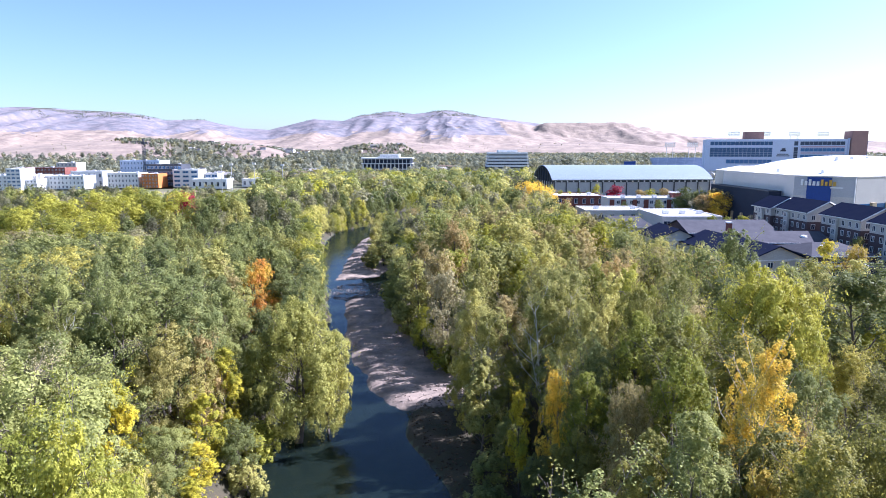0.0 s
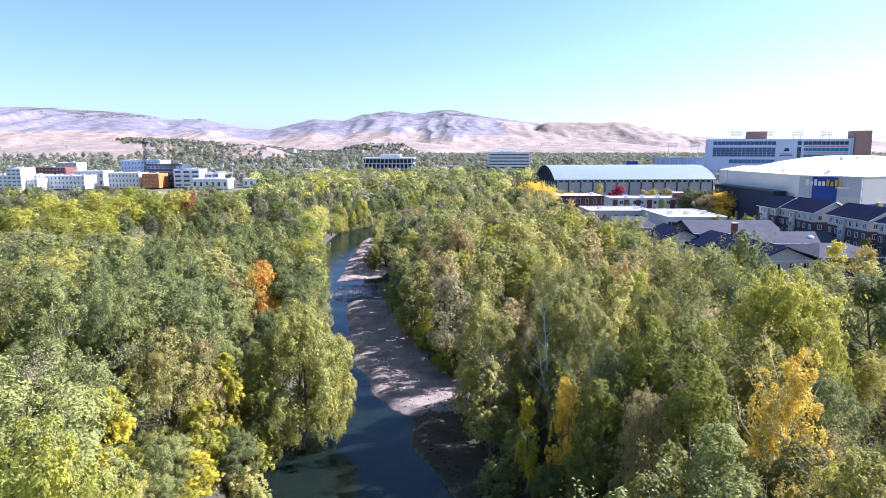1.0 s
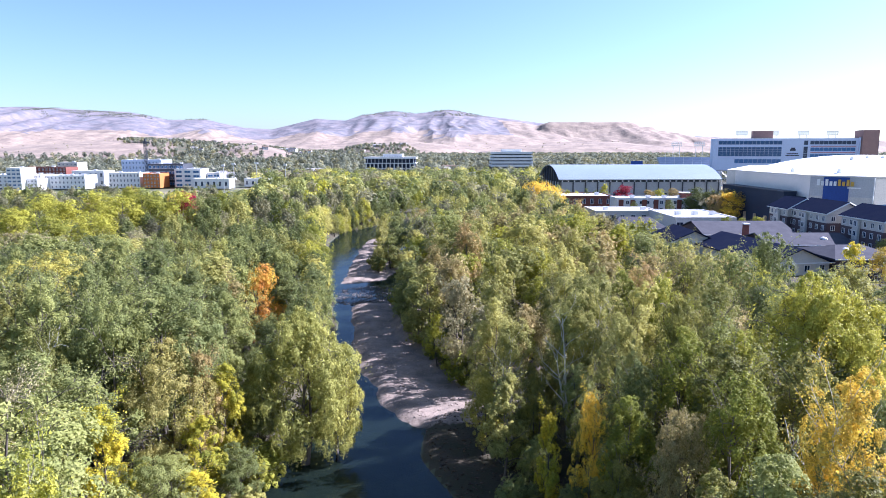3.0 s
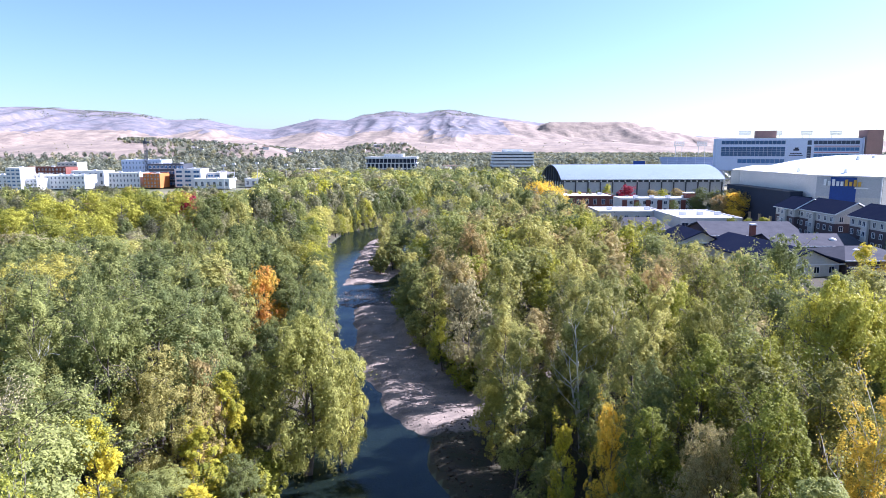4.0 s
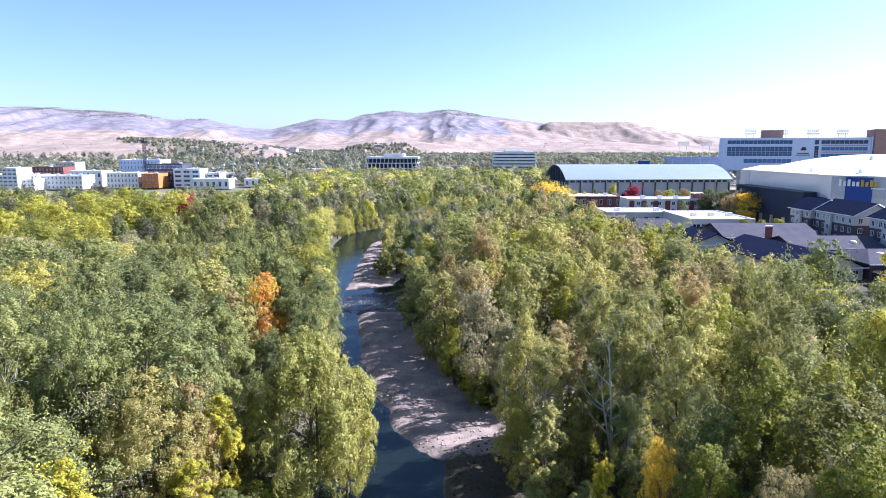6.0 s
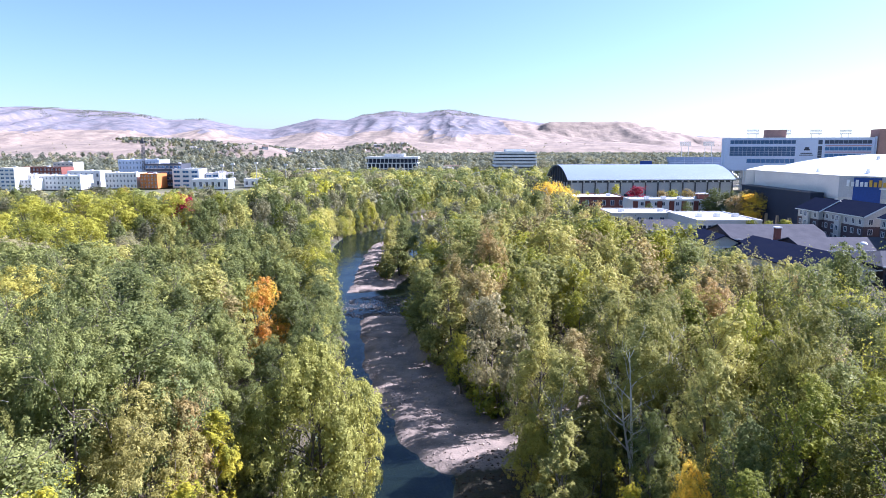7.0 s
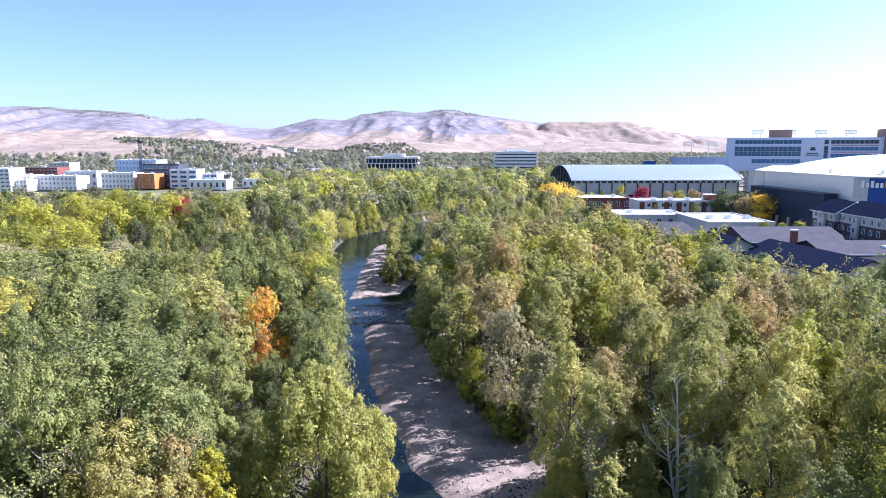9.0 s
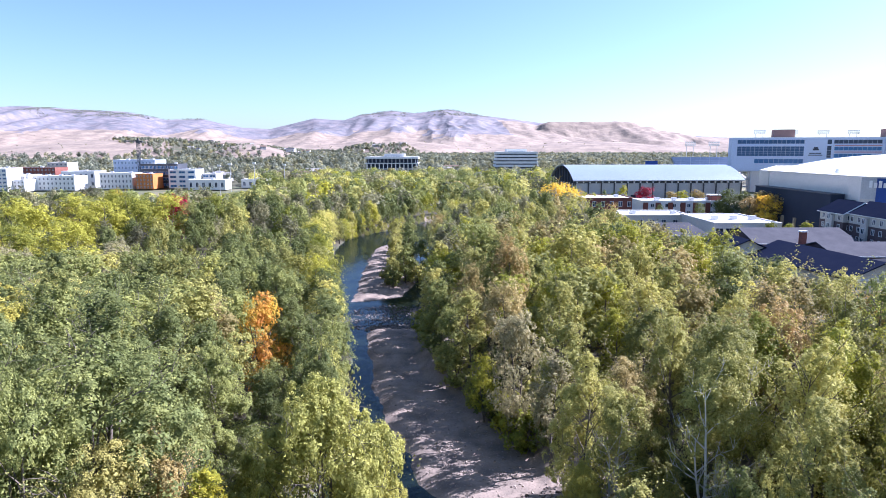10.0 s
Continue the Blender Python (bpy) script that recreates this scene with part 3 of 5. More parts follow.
SHAPES["far"] = [grow(s, 17, 4.3, 0.08, 11, 1.0, 3600, 0.26, clump=0.6, corners=3, twig=False, full=0.82) for s in (91, 92, 93, 94)]
LEAF_WORDS = {GREEN: "dusty green", LIGHT_LIME: "light yellow-green weeping", MEADOW: "green and yellow-tipped", BRONZE: "bronze-green", FAR_OLIVE: "dull olive", HAZED_GREEN: "dark green", OLIVE: "olive and brownish green", TAN: "tan and olive", LIME: "yellow-green", BRIGHT_LIME: "bright yellow-green", YELLOW: "bright yellow", GOLD: "golden", ORANGE: "orange", RUST: "rust-brown",
              RED: "crimson", WILLOW: "soft yellow-green weeping", DRY: "bare grey"}
FORM_WORDS = {"cottonwood": "tall cottonwood", "broad": "broad-crowned tree", "sparse": "thin-leaved cottonwood", "willow": "willow", "shrub": "shrub",
              "bare": "nearly leafless tree", "slim": "slim young tree", "birch": "open-crowned tree", "mid": "cottonwood", "mid_round": "round-crowned tree", "far": "tree"}
FORM_NAMES = {"cottonwood": "cottonwood_tree", "sparse": "cottonwood_tree", "mid": "cottonwood_tree", "broad": "broadleaf_tree", "mid_round": "broadleaf_tree", "willow": "willow_tree",
              "shrub": "shrub", "bare": "bare_tree", "slim": "young_tree", "birch": "pale_trunk_tree", "far": "tree"}
dice = random.Random(7)
stands = []


def plant(form, leaves, x, y, height=None, width=1.0, bark=BARK, where="in the river woods", z=None, room=1.0):
    wood, crown, tall = dice.choice(SHAPES[form + " further" if y > 98 and form != "willow" and form + " further" in SHAPES else form])
    size = (height or tall * dice.uniform(0.85, 1.12)) / tall
    foot = float(land(x, y)) - 0.1 if z is None else z
    ob = new(FORM_NAMES[form])
    ob.matrix_basis = pose(x, y, foot, 0, 0, dice.uniform(0, 360)) @ Matrix.Diagonal((size * width, size * width, size, 1))
    for name, me, material in (("trunk", wood, bark), ("crown", crown, leaves)):
        child = new(name, me)
        child.parent = ob
        child.material_slots[0].link = "OBJECT"
        child.material_slots[0].material = material
    stands.append((x, y, (2.4 if form == "shrub" else 4.2) * size * width * room))
    word = "" if form == "bare" else LEAF_WORDS[leaves] + " "
    return tagged(ob, f"{word}{FORM_WORDS[form]} {where}", "shrub" if form == "shrub" else "tree", group="river woods")


# ---- marked trees along the river ----
GIRTH = {"cottonwood": 0.2, "broad": 0.35, "sparse": 0.18, "willow": 0.453, "slim": 0.167, "birch": 0.179, "shrub": 0.49, "bare": 0.383}


def stand(form, leaves, x, y, top, radius, bark=BARK, where="in the river woods", room=1.0):
    """A tree by the height of its top over the datum and the radius of its crown."""
    height = top - float(land(x, y)) + 0.1
    return plant(form, leaves, x, y, height, radius / (GIRTH[form] * height), bark, where, room=room)


stand("broad", ORANGE, -33.7, 114, 17.4, 3.6, where="among green trees on the bank", room=2.2)
stand("willow", WILLOW, -19.2, 79, 17.2, 7.0, where="leaning over the water")
stand("willow", WILLOW, -15.6, 82, 10.5, 3.6, where="drooping to the water")
stand("willow", LIGHT_LIME, 36.5, 70, 24, 7.4, where="above the neighbouring crowns")
# the left bank, near
for form, leaves, x, y, top, radius in (
        ("broad", LIME, -22, 34.5, 22, 4.8), ("broad", LIME, -30, 38.5, 19.5, 4.5), ("broad", BRONZE, -25, 46.5, 12.5, 3.6), ("broad", GREEN, -27.3, 55.5, 12, 3.4),
        ("broad", BRONZE, -40.5, 53, 20, 4.8), ("broad", GREEN, -47, 58, 19.5, 5), ("broad", MEADOW, -39.5, 60.5, 20.8, 4.2), ("broad", GREEN, -35.8, 66.5, 23.5, 4.8),
        ("cottonwood", GREEN, -43.5, 69, 24.3, 4.7), ("broad", BRONZE, -30.8, 68, 18, 5.0), ("broad", GREEN, -23.4, 67, 7.6, 2.6), ("broad", GREEN, -27.5, 61.5, 9, 3.0),
        ("broad", GREEN, -30, 78.5, 16, 3.8), ("broad", GREEN, -26.6, 85.5, 11.5, 3.0), ("cottonwood", GREEN, -37, 81, 24.5, 4.8), ("cottonwood", GREEN, -46.5, 90, 24.5, 5.0),
        ("broad", GREEN, -42.5, 76.5, 24, 4.6), ("cottonwood", GREEN, -31.8, 90.5, 17.5, 3.4), ("cottonwood", GREEN, -22.6, 94.5, 18.2, 3.2), ("cottonwood", GREEN, -39, 95.5, 20.5, 4.6),
        ("broad", GREEN, -28, 97.5, 10, 3.0), ("broad", GREEN, -37.5, 104, 16.5, 3.6), ("cottonwood", GREEN, -46, 103, 21, 4.8), ("cottonwood", GREEN, -45.5, 112, 21, 4.6),
        ("cottonwood", GREEN, -53, 98, 23, 5.0), ("cottonwood", GREEN, -53, 81, 23.5, 5.0), ("broad", MEADOW, -51, 67, 21.5, 5.0), ("broad", GREEN, -30.5, 107, 10.5, 2.8),
        ("broad", WILLOW, -23.4, 102, 16, 3.6), ("broad", GREEN, -24.2, 110, 15.5, 3.9), ("cottonwood", GREEN, -25.5, 118, 16, 3.8), ("cottonwood", GREEN, -29, 115, 15.5, 3.4),
        ("broad", GREEN, -27, 126, 15.5, 4.0), ("cottonwood", WILLOW, -28.6, 134, 15.5, 3.8), ("broad", GREEN, -30, 142, 15.5, 4.2), ("cottonwood", LIME, -32, 151, 15, 3.8)):
    stand(form, leaves, x, y, top, radius, bark=BIRCH if leaves is MEADOW and y < 70 else BARK)
for x, y, top, radius in ((-26.2, 72, 14.5, 2.3), (-26.4, 66, 11.5, 2.2), (-25, 61, 8, 2.1), (-24, 55.5, 6.8, 2.0), (-30.2, 54.5, 17.2, 2.6)):
    stand("slim", YELLOW, x, y, top, radius, where="hung with yellow vines", room=0.6)
stand("slim", RUST, -27.4, 70.2, 17, 2.2, where="with peach-coloured tips", room=0.6)
stand("bare", DRY, -33.5, 49.5, 20.3, 5.0)
stand("sparse", TAN, -42, 117.5, 18, 3.6)
stand("sparse", BRONZE, -35, 99, 14.5, 2.8)
# the right bank, near
stand("cottonwood", GOLD, 24.4, 45.4, 23.2, 3.0, bark=BIRCH)
stand("cottonwood", GOLD, 11.4, 61.5, 15.4, 1.9, room=0.6)
stand("slim", YELLOW, 8.3, 64, 12.8, 1.5, room=0.6)
stand("slim", GOLD, 20.5, 38, 17.5, 1.8, room=0.6)
stand("sparse", RUST, 27.6, 46, 17, 2.4, room=0.7)
stand("sparse", GREEN, 52, 76, 24, 6.0, where="with dark bare lower trunks")
stand("sparse", GREEN, 37.5, 131, 22, 4.4, where="with dark open limbs")
stand("sparse", RUST, 25.6, 104.5, 17.8, 3.2)
stand("broad", DRY, 0.6, 106.5, 16.8, 4.2, where="above the gravel bar")
stand("sparse", DRY, 3.5, 98.5, 14.5, 2.8, where="above the gravel bar", room=0.7)
for x, y, top, radius in ((13.3, 80, 20.6, 3.4), (15.4, 80.5, 21.6, 3.2), (6.4, 82, 16.8, 3.0), (16.8, 86, 22, 3.6)):
    stand("birch", OLIVE, x, y, top, radius, bark=BIRCH, where="with pale bare stems", room=0.7)
for form, leaves, x, y, top, radius in (
        ("cottonwood", GREEN, 17, 40, 19.6, 3.6), ("cottonwood", MEADOW, 23, 41, 18.8, 3.4), ("cottonwood", MEADOW, 15.2, 44, 16.3, 3.0), ("broad", GREEN, 21, 43.6, 17.0, 3.0), ("broad", LIME, 26, 42, 16.5, 3.0), ("cottonwood", MEADOW, 22.6, 35.5, 21, 3.4),
        ("broad", MEADOW, 29, 39, 20, 4.0), ("cottonwood", LIME, 20.3, 51.5, 21, 3.4), ("broad", TAN, 16.4, 52, 17.6, 3.0), ("broad", GREEN, 30.2, 50, 19.5, 4.0),
        ("cottonwood", MEADOW, 28.5, 57.5, 20.5, 3.8), ("cottonwood", LIME, 14, 57.5, 16.6, 3.0), ("cottonwood", MEADOW, 12.4, 55, 12.5, 2.6), ("cottonwood", GREEN, 15.4, 62, 18.4, 3.0),
        ("cottonwood", LIME, 20.2, 62, 20.6, 3.6), ("broad", MEADOW, 21.6, 68.3, 23, 4.0), ("cottonwood", OLIVE, 16.2, 69.5, 20, 3.2), ("cottonwood", GREEN, 12.8, 73, 14.2, 2.6),
        ("broad", LIME, 25, 73, 17.5, 3.0), ("cottonwood", OLIVE, 20.6, 77.5, 22, 3.8), ("cottonwood", LIME, 25, 82.5, 23, 3.8), ("cottonwood", OLIVE, 29.6, 79, 22.6, 3.8),
        ("broad", GREEN, 38, 77, 21.5, 4.6), ("cottonwood", LIME, 26.4, 64, 20.5, 3.6), ("broad", GREEN, 41, 86, 21, 4.8), ("sparse", TAN, 9.8, 91.5, 16.2, 3.4),
        ("cottonwood", OLIVE, 4.2, 86.5, 17.5, 3.2), ("broad", MEADOW, 2.9, 80.5, 11, 2.6), ("broad", MEADOW, 8.3, 76, 11.5, 2.8), ("cottonwood", MEADOW, 10.5, 85, 11.5, 2.6),
        ("sparse", OLIVE, 5, 101, 18, 3.4), ("cottonwood", OLIVE, 15.4, 94.5, 19.6, 3.6), ("cottonwood", LIME, 22.5, 91, 20.2, 3.8), ("cottonwood", LIME, 29.6, 100, 18.8, 3.8),
        ("cottonwood", MEADOW, 32, 92.5, 22.3, 4.0), ("cottonwood", LIME, 14.6, 113.5, 16, 3.2), ("cottonwood", OLIVE, 6.8, 113, 19.8, 3.4), ("sparse", TAN, -0.4, 115, 19.8, 3.4),
        ("broad", GREEN, 42.4, 101.5, 22.5, 4.8), ("broad", GREEN, 49.5, 106, 23.8, 5.4), ("broad", GREEN, 59, 107, 18, 4.8), ("cottonwood", OLIVE, 45, 117.5, 20, 4.4), ("cottonwood", OLIVE, 43.5, 127, 20.5, 4.4), ("broad", GREEN, 47, 134, 18.8, 4.2), ("cottonwood", OLIVE, 42, 139, 20, 4.2), ("broad", OLIVE, 51, 123, 18.8, 4.2),
        ("cottonwood", RUST, 2.8, 139, 22.6, 3.6), ("cottonwood", RUST, -4.5, 133, 18.5, 3.2), ("cottonwood", LIME, 9, 126, 21, 3.8), ("cottonwood", LIME, 16, 124, 19, 3.6),
        ("sparse", OLIVE, -5.2, 123.5, 16.5, 3.4), ("broad", LIME, -3.4, 112.5, 9.5, 2.4), ("broad", GREEN, -8, 127, 12.5, 3.2), ("cottonwood", OLIVE, 18, 148.5, 20.5, 3.8),
        ("cottonwood", OLIVE, 25.5, 139.5, 21.5, 3.8), ("cottonwood", GREEN, -9.5, 139, 14.5, 3.4), ("cottonwood", OLIVE, -10.5, 150, 14.5, 3.4), ("cottonwood", GREEN, -10, 161, 14, 3.6)):
    stand(form, leaves, x, y, top, radius)
# the leafy island at the head of the upper bar
for leaves, x, y, top, radius in ((OLIVE, -22.6, 199, 8, 2.2), (GREEN, -19.5, 205, 11, 2.8), (OLIVE, -23, 213, 12, 2.8), (GREEN, -19.5, 220, 13, 3.2), (OLIVE, -24, 229, 12.5, 3.0),
                                  (GREEN, -20.5, 236, 13.5, 3.4), (OLIVE, -25, 246, 13, 3.2), (GREEN, -21, 253, 14, 3.4), (LIME, -26, 262, 12, 3.0), (GREEN, -15.5, 212, 12, 3.0)):
    stand("slim", leaves, x, y, top, radius, where="on the gravel island")
for x, y in ((-100, 165), (-112, 172), (-86, 176), (-122, 182)):
    plant("broad", DRY, x, y, 13.5, 1.2, room=1.3)
plant("broad", GOLD, -160, 226, 14, 1.3)
plant("slim", LIME, -59, 230, 17.5, 1.4, where="standing upright above the woods")
for x, y, h in ((-115, 184, 18), (-127, 190, 18.5), (-104, 191, 17.5), (-137, 200, 18), (-120, 203, 19.5), (-150, 208, 18), (-136, 247, 20), (-126, 255, 20.5), (-116, 249, 20), (-107, 257, 19.5), (-122, 240, 19),
                (-148, 236, 19), (-93, 263, 19)):
    plant("broad", BRIGHT_LIME, x, y, h, 1.15, room=1.2, where="behind the dusty green woods")
for x, y, h in ((-99, 256, 17), (-131, 224, 15), (-141, 262, 18), (-86, 262, 18)):
    plant("broad", GREEN, x, y, h, 0.9, where="among yellow-green trees")
plant("broad", RUST, -146, 268, 18, 0.9, where="among yellow-green trees")
plant("broad", RED, -107, 262, 18.5, 0.75, where="behind the yellow-green trees")


JOINED = {}


def join_tree(form, leaves, x, y, height):
    """Note a tree of the joined woods further off."""
    JOINED.setdefault(leaves, []).append((dice.choice(SHAPES[form]), x, y, height, dice.uniform(0, 6.28)))
    stands.append((x, y, 6.0))


def clear_of(x, y, gap):
    return all((x - a) ** 2 + (y - b) ** 2 > (gap * 0.5 + r * 0.5) ** 2 for a, b, r in stands)


def dry_land(x, y, margin):
    spot = np.array([x]), np.array([y])
    return float(distance_to(RIVER, *spot)[0]) > margin and all(float(distance_to(o, *spot)[0]) > margin for o in (BAR_LOW, BAR_HIGH))


def fill(region, count, gap, choose):
    """Plant a stretch of woodland at random, keeping trees apart and off the river and the gravel."""
    x0, x1, y0, y1 = region
    for _ in range(count):
        x, y = dice.uniform(x0, x1), dice.uniform(y0, y1)
        if -0.71 * y - 6 < x < 0.71 * y + 9 and clear_of(x, y, gap) and dry_land(x, y, 1.5):
            choose(x, y)


def right_leaves(x, y):
    roll = dice.random()
    if y < 75:
        return GREEN if roll < 0.25 else MEADOW if roll < 0.65 else LIME if roll < 0.85 else OLIVE
    return OLIVE if roll < 0.38 else TAN if roll < 0.56 else GREEN if roll < 0.66 else LIME if roll < 0.90 else RUST if roll < 0.96 else GOLD if roll < 0.97 else WILLOW


def right_bank(x, y):
    if x < 16.5 and 36 < y < 71:
        plant("shrub", GREEN, x, y, dice.uniform(3, 5), 1.2, where="in the shade of the bank")
        return
    if x < 22 and 36 < y < 72:
        plant(dice.choice(["broad", "slim"]), dice.choice([GREEN, GREEN, OLIVE, GREEN]), x, y, dice.uniform(6, 8), 1.2)
        return
    form = dice.choice(["cottonwood"] * 4 + ["sparse"] * (5 if y > 88 else 2) + ["broad", "slim"])
    plant(form, right_leaves(x, y), x, y, dice.uniform(16, 20) * (0.85 if form in ("slim", "broad") else 1) * (0.85 if x > 0.5 * y else 1), 1.12)


def left_leaves(x, y):
    roll = dice.random()
    if y < 96:
        return MEADOW if roll < 0.22 else BRONZE if roll < 0.30 else GREEN if roll < 0.99 else YELLOW
    if y > 150 and x < -0.42 * y:
        return OLIVE if roll < 0.3 else GREEN if roll < 0.98 else GOLD
    return GREEN if roll < 0.76 else OLIVE if roll < 0.84 else MEADOW if roll < 0.97 else WILLOW


def left_bank(x, y):
    near_water = x > -31
    plant(dice.choice(["broad", "broad", "cottonwood"] if y < 96 else ["cottonwood", "broad"]), left_leaves(x, y), x, y,
          dice.uniform(9, 12) if near_water else dice.uniform(17, 21.5) if y < 96 else dice.uniform(14.5, 18.5), 1.1)


# trees and bushes that line the banks and hang over the water
for x, y, h in ((-24, 41, 8), (-23.8, 49, 8), (-24, 76, 9)):
    plant("broad", dice.choice([MEADOW, BRONZE, MEADOW]), x, y, h, 1.0, where="leaning over the water's edge")
for x, y, h in ((-36, 162, 14), (-37.5, 172, 14), (-39, 182, 14.5), (-42, 193, 14), (-44, 203, 15), (-46, 214, 14), (-48.5, 226, 15), (-50, 238, 14), (-51.5, 250, 14), (-53, 262, 14), (-52.5, 273, 12), (-50.5, 281, 10), (-50, 289, 10), (-49, 297, 9)):
    plant("broad", dice.choice([GREEN, LIME, OLIVE, WILLOW]), x, y, h, 0.95, where="leaning over the water's edge")
for x, y, h in ((9, 45, 7), (10.5, 52, 7.5), (9.5, 59, 8), (7.5, 68, 8), (-9, 170, 13), (-10, 180, 14), (-10.5, 190, 14), (-10, 200, 15), (-10.5, 211, 14), (-10, 222, 15), (-10.5, 233, 15), (-9, 245, 15), (-8, 258, 15), (-7, 272, 15), (-4, 287, 15)):
    plant("cottonwood" if y < 100 else dice.choice(["cottonwood", "sparse", "broad"]), GREEN if y < 75 else dice.choice([GREEN, OLIVE, OLIVE, LIME, RUST]), x, y, h, 1.2, where="beside the water")
for x, y in ((-9, 129), (-10.5, 136), (-12, 143), (-13, 151), (-7, 124), (-2, 117), (3.5, 111), (1.5, 104), (3.5, 106.5), (-1, 109.5), (4.5, 102), (-2.5, 113.5), (1.5, 109), (-4.5, 118), (-22.5, 46), (-22.5, 52), (-22, 59), (-22, 66), (-23, 73), (-27, 66), (6, 50), (5.5, 56), (5, 61), (4.5, 87), (4, 46), (3.5, 53), (6, 92), (6.5, 77), (6.5, 83), (15, 101), (13, 111), (6, 117), (0, 124), (-3.5, 131), (-5.5, 139), (-7.5, 148), (-10, 157), (-7, 166), (-6.5, 176)):
    plant("shrub", GREEN if x > -2 and y < 95 else dice.choice([GREEN, OLIVE, LIME]), x, y, dice.uniform(2.5, 3.5) if x > 0 and y < 92 else dice.uniform(3.5, 5.5), 1.2, where="at the water's edge")
for k in range(40):
    f = k / 39 * 4
    ends = ((-53, 302), (-40, 326), (-17, 373), (38, 405), (100, 422))
    (ax, ay), (bx, by) = ends[min(3, int(f))], ends[min(3, int(f)) + 1]
    f -= min(3, int(f))
    join_tree("far", dice.choice([OLIVE, GREEN, GREEN, LIME]), ax + (bx - ax) * f + 1.6, ay + (by - ay) * f - 2.4, dice.uniform(8, 13))
    if k not in (22, 23, 24):
        join_tree("far", dice.choice([LIME, OLIVE, GREEN]), ax + (bx - ax) * f + 3.4, ay + (by - ay) * f - 4.6, dice.uniform(3.5, 6.5))
for x, y, h in ((-50.5, 284, 7), (-49, 292, 6), (-48.5, 300, 6), (-45, 309, 6.5), (-52, 276, 8), (-42, 315, 6), (-38, 320, 5.5), (-31, 334, 6), (-25, 345, 6)):
    join_tree("far", dice.choice([LIME, OLIVE, GREEN]), x, y, h)
for x, y in ((-22.5, 200), (-19, 207), (-23, 210), (-19.5, 217), (-23.5, 222), (-20, 230), (-24.5, 236), (-21, 242), (-25, 252), (-16, 206), (-15.5, 216), (-26, 258), (-24.5, 203)):
    plant("shrub", dice.choice([OLIVE, GREEN, MEADOW]), x, y, dice.uniform(3.5, 5.5), 1.1, where="under the trees of the gravel island")
EDGE = 47
fill((4, 110, 26, 116), 1800, 5.9, right_bank)
fill((-110, -22, 26, 122), 1800, 6.6, left_bank)
fill((-20, EDGE, 116, 184), 900, 7.0, lambda x, y: plant(dice.choice(["mid", "mid", "mid_round"]), right_leaves(x, y), x, y, dice.uniform(14, 20.5), 1.1))
fill((-22, EDGE, 184, 330), 900, 6.6, lambda x, y: join_tree("far", dice.choice([right_leaves(x, y), GREEN, FAR_OLIVE, OLIVE]), x, y, dice.uniform(13, 18)))
fill((-140, -26, 122, 166), 1300, 7.2, lambda x, y: plant(dice.choice(["mid", "mid_round"]), left_leaves(x, y), x, y, dice.uniform(11, 14.5) if y > 145 and x < -62 else dice.uniform(12.5, 17.5), 1.1))
fill((-230, -26, 166, 200), 900, 6.5, lambda x, y: join_tree("far", left_leaves(x, y), x, y, dice.uniform(8.5, 11) if x < -62 else dice.uniform(12.5, 17)))
fill((-260, -34, 200, 330), 900, 9.0, lambda x, y: join_tree("far", dice.choice([left_leaves(x, y), GREEN, FAR_OLIVE]), x, y, dice.uniform(11, 13) if x < -62 and y < 245 else dice.uniform(13, 19) if x < -62 else dice.uniform(13, 17.5)))

# undergrowth in the gaps of the near banks
fill((-62, -22, 46, 94), 420, 3.4, lambda x, y: plant("shrub", dice.choice([GREEN, LIME, GREEN, OLIVE]), x, y, dice.uniform(3.5, 6), 1.15, where="in the undergrowth of the bank"))
fill((3, 30, 46, 96), 420, 3.4, lambda x, y: plant("shrub", GREEN, x, y, dice.uniform(3, 5), 1.15, where="in the undergrowth of the bank"))


def toned(me, values):
    """Give each tree of a joined mesh a tone of its own."""
    me.attributes.new("tone", "FLOAT", "FACE").data.foreach_set("value", values.astype(np.float32))


def coordinates(me):
    v = np.empty(len(me.vertices) * 3, np.float32)
    me.vertices.foreach_get("co", v)
    return v.reshape(-1, 3)


def joined_woods():
    """The woods behind the near trees: crowns of one leaf colour in one mesh, all their trunks in another."""
    raw = {}
    wood_v, wood_f, count = [], [], 0
    for leaves, trees in JOINED.items():
        points, tones = [], []
        for (wood, crown, tall), x, y, height, turn in trees:
            c, s, k = math.cos(turn), math.sin(turn), height / tall
            spin = np.array([[c, s, 0], [-s, c, 0], [0, 0, 1]]) * k
            place = np.array([x, y, float(land(x, y)) - 0.1])
            for me in (wood, crown):
                if me.name not in raw:
                    raw[me.name] = coordinates(me)
            points.append(raw[crown.name] @ spin + place)
            tones.append(np.full(len(points[-1]) // 3, dice.random()))
            if y > 230:
                continue
            stem = raw[wood.name] @ spin + place
            wood_v.append(stem)
            flat = np.empty(len(wood.polygons) * 4, np.int32)
            wood.polygons.foreach_get("vertices", flat)
            wood_f.append(flat.reshape(-1, 4) + count)
            count += len(stem)
        v = np.concatenate(points)
        me = numpy_mesh("woods", v, np.arange(len(v)).reshape(-1, 3), leaves)
        toned(me, np.concatenate(tones))
        tagged(new("woods", me), f"{LEAF_WORDS[leaves]} crowns of the woods beyond the near trees", "woods", kind="stuff")
    me = numpy_mesh("woods_trunks", np.concatenate(wood_v), np.concatenate(wood_f), BARK)
    tagged(new("woods_trunks", me), "grey-brown trunks of the woods beyond", "woods", kind="stuff")


joined_woods()


